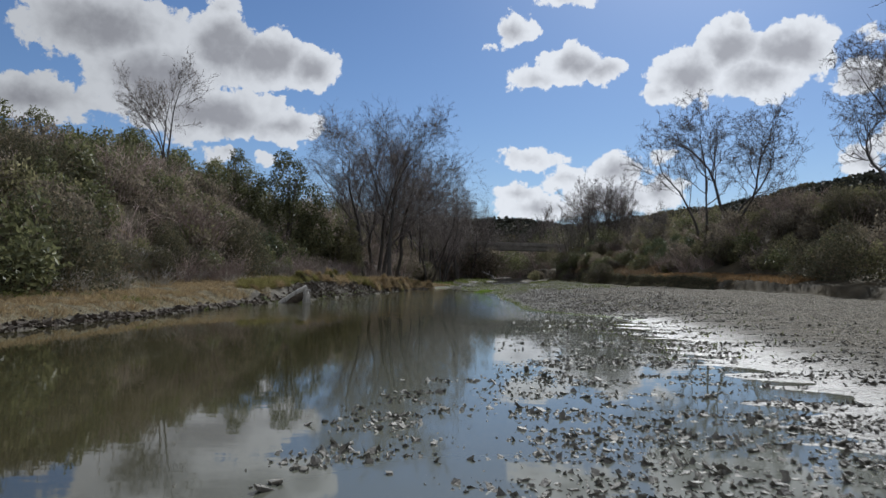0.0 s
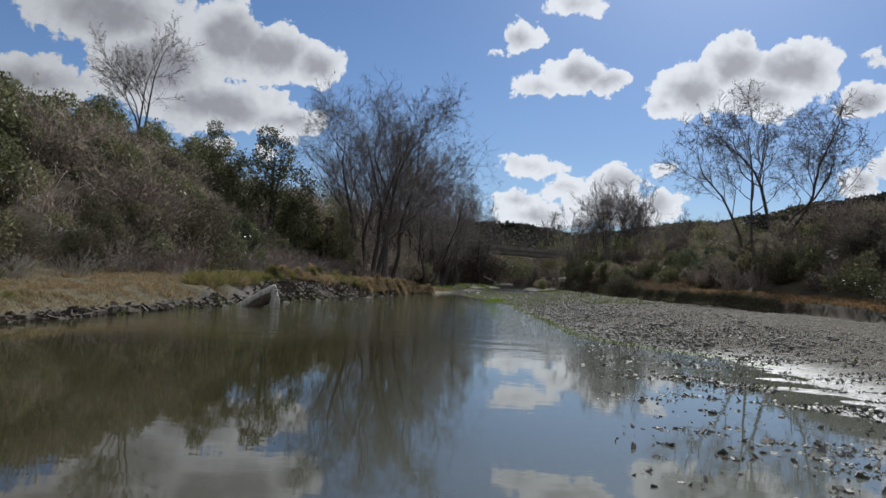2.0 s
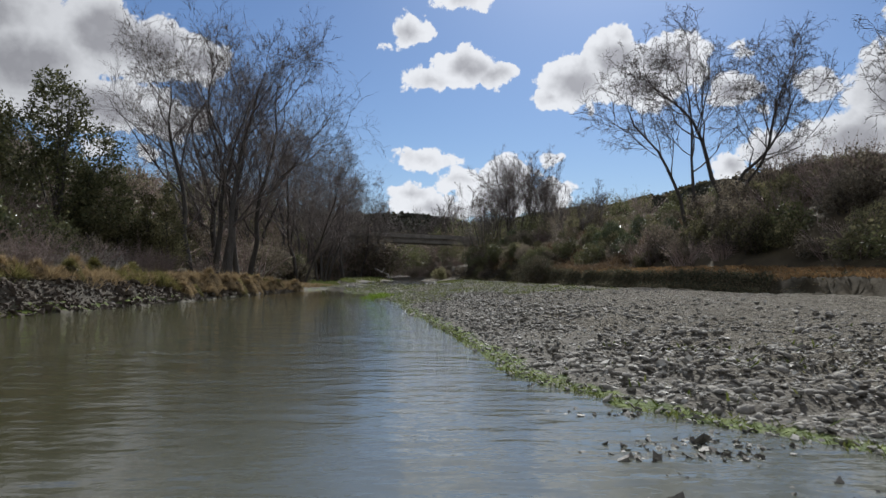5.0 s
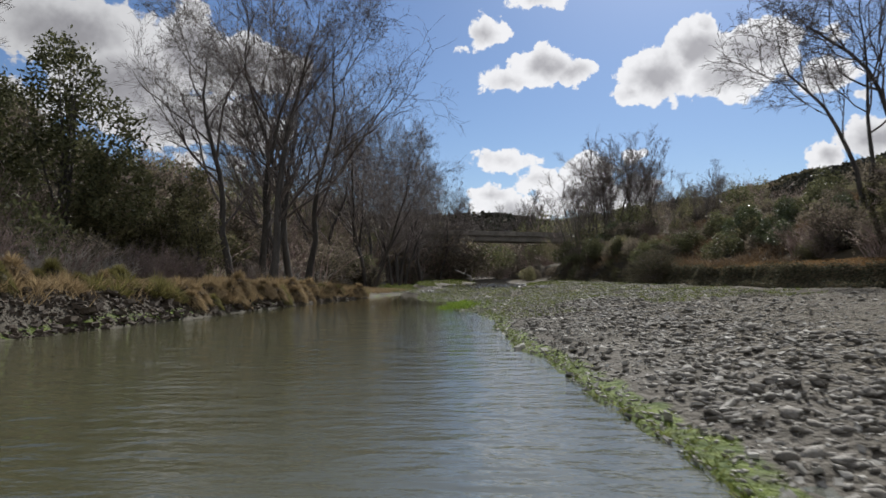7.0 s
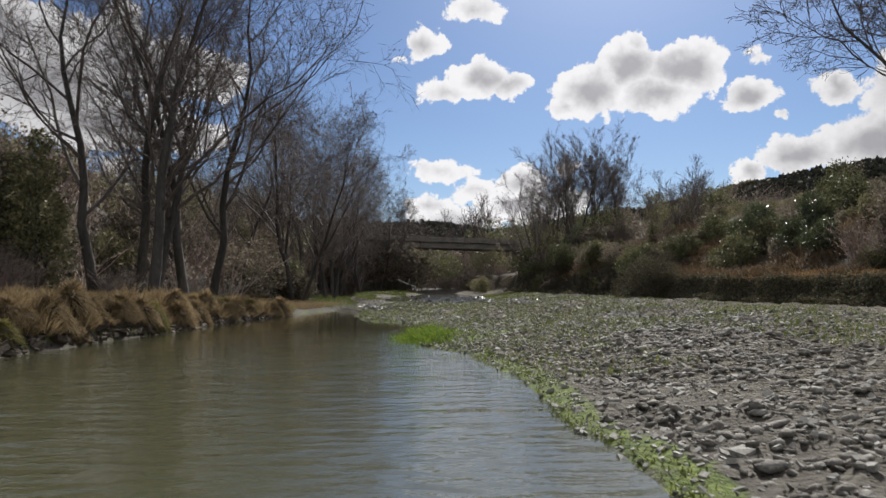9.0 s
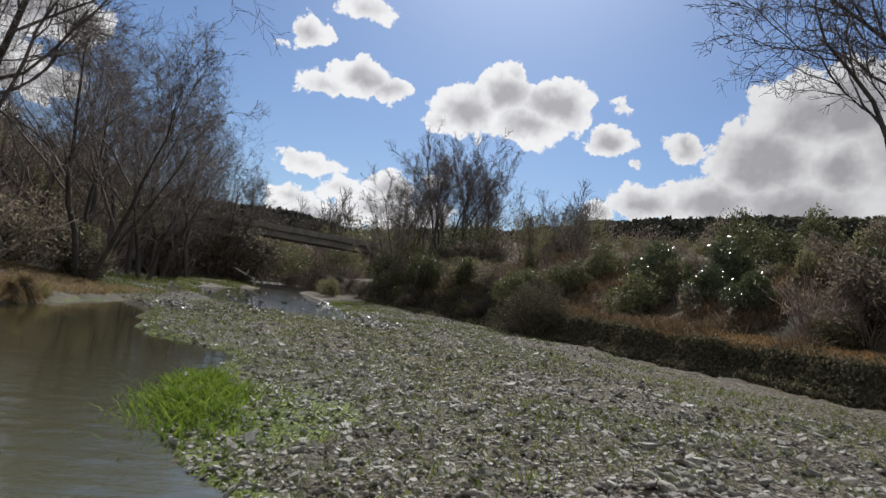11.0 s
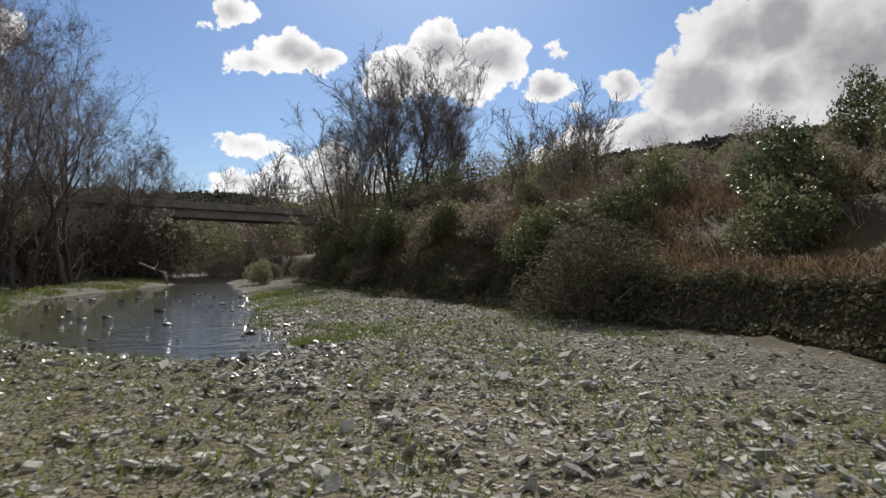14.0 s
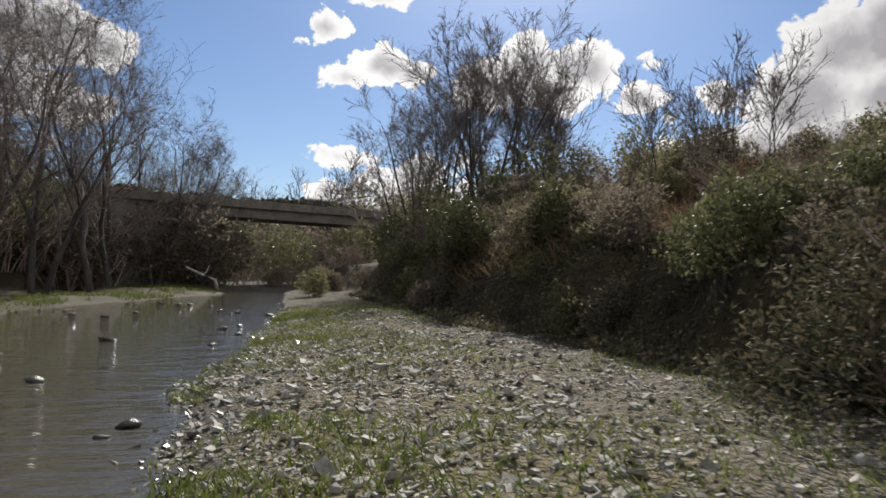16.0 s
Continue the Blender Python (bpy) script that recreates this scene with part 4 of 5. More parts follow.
# scrub: four kinds of bush, spread over the slopes
scrub = [brush("bush", "leafless reddish-brown thicket on the slope", 61, 1.7, 2.4, 60, M_BRUSH, 4, 420, M_SCRUB),
         leafy("bush", "dull brown-leaved scrub bush on the slope", "bush", 62, [(0, 0, 0.9, 1.2), (0.9, 0.2, 0.7, 0.9), (-0.9, -0.3, 0.8, 0.9), (0.1, 0.6, 1.5, 0.8)], 2700, 0.08, M_SCRUB, 10),
         leafy("bush", "dark green evergreen bush on the slope", "bush", 63, [(0, 0, 1.0, 1.3), (0.8, -0.3, 1.3, 1.0), (-0.9, 0.2, 0.8, 1.0), (0, 0.3, 1.9, 0.8)], 2900, 0.09, M_EVERGREEN, 10),
         leafy("bush", "olive-green broom bush on the slope", "bush", 64, [(0, 0, 0.8, 1.0), (0.6, 0.5, 0.9, 0.8), (-0.7, 0.1, 0.6, 0.8), (0, -0.3, 1.4, 0.7)], 2500, 0.074, M_OLIVE, 10),
         brush("bush", "grey leafless bramble thicket", 65, 1.5, 1.5, 64, M_PALE, 4, 0),
         leafy("bush", "glossy broad-leaved evergreen bush catching the sun", "bush", 66, [(0, 0, 1.1, 1.5), (1.1, -0.3, 1.0, 1.2), (-1.1, 0.2, 1.0, 1.2), (0.1, 0.4, 2.2, 1.1), (0.8, 0.2, 2.0, 0.8)], 6500, 0.095, M_GLOSSY, 12),
         leafy("bush", "big dark domed bramble bush with a rusty crown", "bush", 67, [(0, 0, 0.6, 1.8), (0.9, -0.3, 0.6, 1.5), (-1.0, 0.2, 0.5, 1.5), (0.1, 0.1, 1.9, 1.35), (-0.5, 0.3, 1.6, 1.2), (0.6, -0.3, 1.7, 1.1)], 17000, 0.05, M_BRAMBLE, 40, M_BRUSH)]
spots = []


def scatter(n, xs, ys, kinds, size, keep):
    tries = 0
    while n and tries < 6000:
        tries += 1
        x, y = R.uniform(*xs), R.uniform(*ys)
        if keep(x, y):
            s = R.uniform(*size)
            spots.append((R.choice(kinds), (x, y, s, R.uniform(0, 360), R.uniform(0.8, 1.25))))
            n -= 1


def up_left(x, y):
    return float(shore_left(np.array(y))) - x


def up_right(x, y):
    return x - float(bank_foot(np.array(y)))


# the bushes that can be told apart, each one by itself
scatter(34, (-30, -11), (14, 80), (0, 0, 1, 1, 2, 2, 3), (0.8, 1.4), lambda x, y: line(y, (14, 5), (40, 6), (55, 10), (70, 9), (100, 7)) < up_left(x, y) < 22)
scatter(18, (-20, -7), (10, 95), (4, 4, 0), (0.6, 1.0), lambda x, y: 4.5 < up_left(x, y) < 8)
scatter(14, (-14, 0), (66, 100), (0, 0, 1, 2), (0.8, 1.3), lambda x, y: up_left(x, y) > 4.5)
scatter(46, (17, 34), (30, 104), (0, 0, 1, 1, 3, 3), (0.7, 1.15), lambda x, y: up_right(x, y) > 4.0 and not 64 < y < 95)
scatter(20, (17, 34), (64, 95), (0, 1, 1, 3, 3), (0.35, 0.62), lambda x, y: up_right(x, y) > 4.0)
scatter(12, (14, 26), (52, 66), (0, 1, 1, 3), (0.5, 0.8), lambda x, y: 3.2 < up_right(x, y) < 5)
scatter(14, (11, 26), (86, 106), (0, 1, 1, 3), (0.6, 0.95), lambda x, y: 1.2 < up_right(x, y) < 4)
spots += [(2, (18.0, 78.4, 0.7, 20, 1.0)), (1, (17.0, 77.5, 0.6, 120, 1.0)), (2, (19.3, 79.2, 0.68, 200, 1.0)), (2, (19.4, 72.6, 0.8, 0, 0.95)), (3, (21.4, 73.8, 1.0, 70, 1.0)),
          (2, (27.5, 76.0, 1.0, 40, 1.0)), (2, (24.5, 70.0, 0.9, 0, 1.0)), (3, (15.4, 86.0, 1.0, 0, 0.9)), (3, (14.6, 96.0, 1.1, 60, 1.0)), (2, (13.0, 104.0, 1.0, 10, 1.0)),
          (0, (14.0, 111.0, 1.2, 80, 1.0)), (2, (14.2, 92.0, 0.9, 100, 0.9)),
          (6, (15.3, 73.9, 0.97, 0, 0.86)), (6, (30.5, 49.0, 1.0, 60, 1.0)),
          (5, (21.8, 75.0, 0.75, 0, 1.05)), (5, (23.4, 71.6, 0.75, 80, 1.0)), (5, (21.4, 70.2, 0.55, 200, 1.0)), (5, (20.6, 66.4, 0.5, 300, 0.95)), (5, (22.4, 62.6, 0.55, 30, 1.0)),
          (6, (-14.6, 17.0, 0.75, 0, 0.6)), (6, (-14.2, 20.4, 0.8, 90, 0.62)), (6, (-14.4, 24.0, 0.8, 200, 0.6)), (6, (-14.0, 27.6, 0.8, 300, 0.6)), (6, (-14.3, 31.0, 0.7, 40, 0.6)), (6, (-13.8, 38.5, 0.8, 120, 0.8)),
          (4, (-9.8, 46.6, 0.85, 20, 1.1)), (4, (-9.3, 49.0, 0.7, 110, 1.0)), (4, (-13.2, 18.5, 0.8, 0, 1.0)), (4, (-13.0, 22.0, 0.7, 70, 1.1)), (4, (-13.0, 25.6, 0.8, 160, 1.0)), (4, (-12.8, 29.2, 0.7, 250, 1.0)),
          (5, (-14.0, 46.0, 0.9, 90, 0.9)), (2, (22.0, 81.5, 0.8, 45, 1.1)), (2, (29.0, 79.0, 0.9, 10, 1.3)), (2, (31.5, 76.0, 0.9, 100, 1.3)), (5, (17.2, 100.0, 0.9, 10, 1.0))]
scatter(22, (-22, -8.5), (44, 59), (0, 0, 4), (0.6, 1.0), lambda x, y: 3.6 < up_left(x, y) < 13)
scatter(32, (-16, -8), (30, 64), (0, 0, 0, 4), (0.4, 0.7), lambda x, y: 3.2 < up_left(x, y) < 6.5)
scatter(10, (7.5, 12.5), (110, 128), (0, 1, 3), (0.5, 0.9), lambda x, y: x - float(stream_right(np.array(y))) > 1.5)
scatter(30, (12, 19), (76, 102), (1, 3, 3, 1, 2), (0.4, 0.75), lambda x, y: 0.1 < up_right(x, y) < 2.0)
scatter(14, (18, 27), (44, 67), (0, 1, 1, 3, 3), (0.6, 1.0), lambda x, y: up_right(x, y) > 4.0)
plant(scrub, spots, "scrub on the slopes")


def cover(name, label, kinds, places):
    """Bushes too far off or too many to tell apart, as one mesh."""
    V, F, M, base = [], [], [], 0
    mats = [M_BRUSH, M_SCRUB, M_EVERGREEN, M_OLIVE, M_PALE, M_BARK, M_GLOSSY, M_BRAMBLE]
    for k, (x, y, size, turn, tall) in places:
        m = np.array(pose(x, y, ground_at(x, y) - 0.05, 0, 0, turn) @ Matrix.Diagonal((size, size, size * tall, 1)))
        for child in kinds[k].children:
            me = child.data
            v = np.empty(len(me.vertices) * 3)
            me.vertices.foreach_get("co", v)
            v = v.reshape(-1, 3)
            if child.name.startswith("framework") and (me.materials[0] == M_BARK or k == 6):
                continue
            if child.name.startswith("foliage"):
                big = size > 1.5
                q = v.reshape(-1, 4, 3)[::2 if big else 3]
                mid = q.mean(1, keepdims=True)
                v = (mid + (q - mid) * (0.85 if big else 1.45)).reshape(-1, 3)
                V.append(v @ m[:3, :3].T + m[:3, 3])
                F.append((np.arange(len(v)) + base, np.full(len(q), 4)))
                M.append(np.full(len(q), mats.index(me.materials[0])))
                base += len(v)
                continue
            stems = v.reshape(-1, 15 + 9 * 4, 3)[::3]
            v = stems.reshape(-1, 3)
            per = sum(1 for p in me.polygons if max(p.vertices) < 51)
            quads = [tuple(p.vertices) for p in me.polygons[:per]]
            flat = np.array([i for p in quads for i in p])
            total = np.tile([len(p) for p in quads], len(stems))
            V.append(v @ m[:3, :3].T + m[:3, 3])
            F.append(((flat[None] + 51 * np.arange(len(stems))[:, None]).ravel() + base, total))
            M.append(np.full(len(total), mats.index(me.materials[0])))
            base += len(v)
    V, idx, total, M = np.concatenate(V), np.concatenate([f[0] for f in F]), np.concatenate([f[1] for f in F]), np.concatenate(M)
    me = bpy.data.meshes.new(name)
    me.vertices.add(len(V))
    me.vertices.foreach_set("co", V.ravel())
    me.loops.add(len(idx))
    me.loops.foreach_set("vertex_index", idx)
    me.polygons.add(len(total))
    me.polygons.foreach_set("loop_start", np.concatenate([[0], np.cumsum(total)[:-1]]))
    me.polygons.foreach_set("loop_total", total)
    for mat in mats:
        me.materials.append(mat)
    me.polygons.foreach_set("material_index", M)
    me.update(calc_edges=True)
    tagged(new(name, me), label, "scrub", kind="stuff")


spots = []
scatter(90, (-55, -14), (14, 100), (0, 0, 1, 2, 2, 3), (0.8, 1.5), lambda x, y: up_left(x, y) > 16)
scatter(40, (-30, -11), (14, 80), (0, 0, 1, 2, 3), (0.8, 1.4), lambda x, y: line(y, (14, 6), (55, 11), (100, 8)) < up_left(x, y) < 22)
scatter(36, (-24, -12), (10, 40), (0, 2, 2, 6, 6, 3), (0.6, 1.2), lambda x, y: 4.2 < up_left(x, y) < 16)
scatter(60, (-26, -11), (26, 54), (0, 1, 2, 2, 3), (0.5, 0.95), lambda x, y: 4.8 < up_left(x, y) < 16)
scatter(60, (-34, -13), (34, 62), (0, 0, 1, 1, 2), (0.6, 1.1), lambda x, y: up_left(x, y) > 8)
cover("scrub_cover", "brown leafless scrub covering the hillside", scrub, spots)
spots = []
scatter(60, (-30, -2), (100, 150), (0, 0, 0, 1, 2), (1.0, 2.0), lambda x, y: up_left(x, y) > 6)
scatter(62, (-16, 22), (143, 175), (0, 0, 1, 1, 2, 3), (1.8, 3.2), lambda x, y: True)
scatter(56, (-20, -8), (64, 120), (0, 0, 0, 1, 1), (1.3, 2.1), lambda x, y: up_left(x, y) > 6.5)
scatter(40, (-24, -5), (92, 130), (0, 0, 1, 1, 2), (1.3, 2.2), lambda x, y: up_left(x, y) > 6)
scatter(34, (-17, -1), (118, 131), (0, 0, 1, 1, 2), (1.7, 2.6), lambda x, y: up_left(x, y) > 1.5)
scatter(22, (-9, 1.2), (126.5, 131.5), (0, 0, 1, 1, 2), (1.6, 2.3), lambda x, y: True)
scatter(26, (-10, 1.0), (126, 131), (0, 0, 1, 2), (2.5, 3.2), lambda x, y: True)
scatter(14, (1, 13), (127, 132), (0, 0, 1, 4), (0.7, 1.1), lambda x, y: True)
cover("scrub_cover", "dense brown undergrowth along the far bank", scrub, spots)
spots = []
scatter(60, (23, 42), (4, 50), (0, 1, 2, 3, 6), (0.6, 1.1), lambda x, y: up_right(x, y) > 1.6)
scatter(90, (24, 60), (20, 110), (0, 1, 1, 3, 3), (0.7, 1.2), lambda x, y: up_right(x, y) > 12 and not 64 < y < 95)
scatter(50, (22, 36), (66, 92), (0, 1, 3, 3), (0.4, 0.65), lambda x, y: up_right(x, y) > 6.5)
scatter(44, (17, 34), (30, 64), (0, 1, 1, 3, 3), (0.6, 1.0), lambda x, y: up_right(x, y) > 4.0)
scatter(70, (18, 38), (52, 98), (0, 1, 3, 3), (0.35, 0.6), lambda x, y: up_right(x, y) > 4.0 and not (74 < y < 88 and x < 23))
scatter(60, (26, 60), (64, 95), (0, 1, 1, 3, 3), (0.4, 0.7), lambda x, y: up_right(x, y) > 12)
scatter(44, (11, 45), (100, 160), (0, 1, 2, 3), (1.2, 2.2), lambda x, y: up_right(x, y) > 2.0)
cover("scrub_cover", "olive-brown scrub over the gravel-side hill", scrub, spots)


def far_woods():
    """Leafy clumps over the ridge that closes the valley."""
    rng = np.random.RandomState(81)
    n = 60000
    az, r = np.radians(rng.uniform(-30, 62, n)), rng.uniform(222, 338, n)
    x, y = 4 + r * np.sin(az), 20 + r * np.cos(az)
    clump_r = vnoise(x * 0.12, y * 0.12, 82) + vnoise(x * 0.3, y * 0.3, 83)
    c = np.stack([x, y, land(x, y) + np.clip(1.2 + 2.6 * clump_r, 0.1, None) * rng.uniform(0.3, 1.0, n)], 1)
    al = rng.normal(size=(n, 3))
    al *= (rng.uniform(0.7, 1.5, n) / np.linalg.norm(al, axis=1))[:, None]
    ac = np.cross(al, rng.normal(size=(n, 3)))
    ac *= (0.7 / np.linalg.norm(ac, axis=1))[:, None]
    dark = vnoise(x * 0.05, y * 0.05, 84) > -0.05
    for label, sel, mat in (("dull green woods over the far ridge", dark, M_FARWOOD), ("brown winter scrub over the far ridge", ~dark, M_BRAMBLE)):
        g = Geo()
        g.quads(c[sel], al[sel], ac[sel])
        tagged(part("far_woods", g.v, g.f, mat, smooth_shade=False), label, "woods", kind="stuff")


far_woods()


# ------------------------------------------------------------------ bridge across the valley
def box(verts, faces, lo, hi, m=Matrix()):
    b = len(verts)
    for z in (lo[2], hi[2]):
        for x, y in ((lo[0], lo[1]), (hi[0], lo[1]), (hi[0], hi[1]), (lo[0], hi[1])):
            verts.append(tuple(m @ Vector((x, y, z))))
    for q in ((3, 2, 1, 0), (4, 5, 6, 7), (0, 1, 5, 4), (1, 2, 6, 5), (2, 3, 7, 6), (3, 0, 4, 7)):
        faces.append(tuple(b + i for i in q))


def build_bridge():
    root = thing("bridge", "low weathered concrete road bridge over the stream", "bridge")
    root.matrix_basis = pose(7.4, 134.0, 0, 0, 0.6, 26)
    for name, lo, hi in (("deck", (-16, -2.5, 7.0), (18, 2.5, 7.35)), ("girder", (-16, -2.2, 6.2), (18, -1.7, 7.0)), ("girder", (-16, 1.7, 6.2), (18, 2.2, 7.0)),
                         ("parapet", (-16, -2.5, 7.35), (18, -2.3, 7.65)), ("parapet", (-16, 2.3, 7.35), (18, 2.5, 7.65)),
                         ("abutment", (-16, -2.6, -1), (-8, 2.6, 6.2)), ("abutment", (11.0, -2.6, -1), (18, 2.6, 6.2))):
        v, f = [], []
        box(v, f, lo, hi)
        part(name, v, f, M_CONCRETE, root, smooth_shade=False)


build_bridge()


# ------------------------------------------------------------------ loose things on the banks
def driftwood():
    """A bleached stump with a leaning limb, stranded at the water's edge."""
    rng = random.Random(71)
    root = thing("driftwood_log", "bleached driftwood stump stranded at the grassy water's edge", "driftwood")
    g = Geo()
    g.tube([Vector((-1.25, 0.05, -0.1)), Vector((-0.75, 0, 0.25)), Vector((-0.2, 0.02, 0.62)), Vector((0.42, 0, 1.02))], [0.2, 0.19, 0.17, 0.12], 9)
    part("leaning_log", g.v, g.f, M_LOG, root)
    g = Geo()
    g.tube([Vector((0.28, 0, 0.98)), Vector((0.36, 0.03, 0.7)), Vector((0.42, 0, 0.35)), Vector((0.38, 0, -0.6))], [0.1, 0.19, 0.24, 0.3], 9)
    part("stump", g.v, g.f, M_LOG, root)
    # dark solid that stands in for the shadowed hollow below the log
    g = Geo()
    g.tube([Vector((-1.0, 0.05, -0.5)), Vector((-0.5, 0.05, 0.1)), Vector((0.05, 0.05, 0.4)), Vector((0.3, 0.05, 0.5))], [0.3, 0.3, 0.28, 0.2], 8)
    part("rotten_side", g.v, g.f, M_EARTH, root, "dark fill standing in for the shadowed hollow under the log")
    for k in range(6):
        h = Geo()
        p = Vector((0.42, rng.uniform(-0.12, 0.12), 0.75 - 0.13 * k))
        q = p + Vector((rng.uniform(0.12, 0.3), rng.uniform(-0.25, 0.15), rng.uniform(-0.25, 0.05)))
        h.tube([p, p.lerp(q, 0.5) + Vector((0, 0, 0.05)), q, q + Vector((0.06, rng.uniform(-0.1, 0.1), -0.15))], [0.07, 0.055, 0.04, 0.015], 6)
        part("root_limb", h.v, h.f, M_LOG, root)
    put(root, -6.4, 28.6, 0.85, 8)
    root.location.z = 0.02


driftwood()


def fallen_branch():
    root = thing("fallen_branch", "pale bare fallen branch lying by the stream", "branch")
    g = Geo()
    g.tube([Vector((-1.5, 0, 1.2)), Vector((-0.6, 0.1, 0.8)), Vector((0, 0, 0.55)), Vector((0.15, 0, 0.0))], [0.05, 0.08, 0.11, 0.12], 7)
    part("limb", g.v, g.f, M_LOG, root)
    h = Geo()
    h.tube([Vector((-0.6, 0.1, 0.8)), Vector((-0.4, 0.5, 1.0)), Vector((-0.3, 0.8, 1.3))], [0.05, 0.04, 0.015], 6)
    part("side_twig", h.v, h.f, M_LOG, root)
    put(root, 2.0, 122.5, 1.35, 10)


fallen_branch()


def pebble_shape(seed, sharp=False, rough=0.22):
    rng = random.Random(seed)
    bm = bmesh.new()
    if sharp:
        bmesh.ops.create_cube(bm, size=1.3)
    else:
        bmesh.ops.create_icosphere(bm, subdivisions=1, radius=1)
    bmesh.ops.triangulate(bm, faces=bm.faces)
    for v in bm.verts:
        v.co *= 1 + rng.uniform(-rough, rough) * 1.6
        v.co.z *= 0.45
    v, f = [tuple(x.co) for x in bm.verts], [tuple(x.index for x in p.verts) for p in bm.faces]
    bm.free()
    return np.array(v), np.array(f)


def many_stones(name, label, xs, ys, zs, sizes, material, seed, sink=0.35, sharp=False, tilt=0.35):
    rng = np.random.RandomState(seed)
    shapes = [pebble_shape(seed + k, sharp) for k in range(6)]
    V, F, base = [], [], 0
    pick = rng.randint(0, 6, len(xs))
    for k, (v, f) in enumerate(shapes):
        at = np.where(pick == k)[0]
        a = rng.uniform(0, 6.283, len(at))
        s = sizes[at][:, None] * np.stack([rng.uniform(0.7, 1.3, len(at)), rng.uniform(0.6, 1.0, len(at)), rng.uniform(0.6, 1.1, len(at))], 1)
        p = v[None] * s[:, None]
        tx, ty = rng.normal(0, tilt, len(at))[:, None], rng.normal(0, tilt, len(at))[:, None]
        p[..., 2] += p[..., 0] * tx + p[..., 1] * ty
        x, y = p[..., 0] * np.cos(a)[:, None] - p[..., 1] * np.sin(a)[:, None], p[..., 0] * np.sin(a)[:, None] + p[..., 1] * np.cos(a)[:, None]
        q = np.stack([x + xs[at][:, None], y + ys[at][:, None], p[..., 2] + (zs[at] + sizes[at] * (0.5 - sink))[:, None]], -1).reshape(-1, 3)
        F.append((f[None] + (np.arange(len(at)) * len(v))[:, None, None]).reshape(-1, 3) + base)
        V.append(q)
        base += len(q)
    V, F = np.concatenate(V), np.concatenate(F)
    me = bpy.data.meshes.new(name)
    me.vertices.add(len(V))
    me.vertices.foreach_set("co", V.ravel())
    me.loops.add(len(F) * 3)
    me.loops.foreach_set("vertex_index", F.ravel())
    me.polygons.add(len(F))
    me.polygons.foreach_set("loop_start", np.arange(len(F)) * 3)
    me.polygons.foreach_set("loop_total", np.full(len(F), 3))
    me.polygons.foreach_set("use_smooth", np.full(len(F), not sharp))
    me.update(calc_edges=True)
    me.materials.append(material)
    return tagged(new(name, me), label, "gravel", kind="stuff")


def island_stone():
    """Gravel whose stones differ in tone one from the next."""
    mat = surface("loose gravel", ((0.165, 0.158, 0.136), (0.28, 0.268, 0.235), (0.42, 0.405, 0.365)), 6.0, 0.8, 0.2, 40)
    nt = mat.node_tree
    N, L = nt.nodes.new, nt.links.new
    b = nt.nodes["Principled BSDF"]
    was = b.inputs["Base Color"].links[0].from_socket
    geo, mr, hsv = N("ShaderNodeNewGeometry"), N("ShaderNodeMapRange"), N("ShaderNodeHueSaturation")
    L(geo.outputs["Random Per Island"], mr.inputs["Value"])
    mr.inputs["To Min"].default_value, mr.inputs["To Max"].default_value = 0.68, 1.35
    L(mr.outputs[0], hsv.inputs["Value"]), L(was, hsv.inputs["Color"]), L(hsv.outputs[0], b.inputs["Base Color"])
    return mat


M_GRAVEL = island_stone()
rs = np.random.RandomState(5)


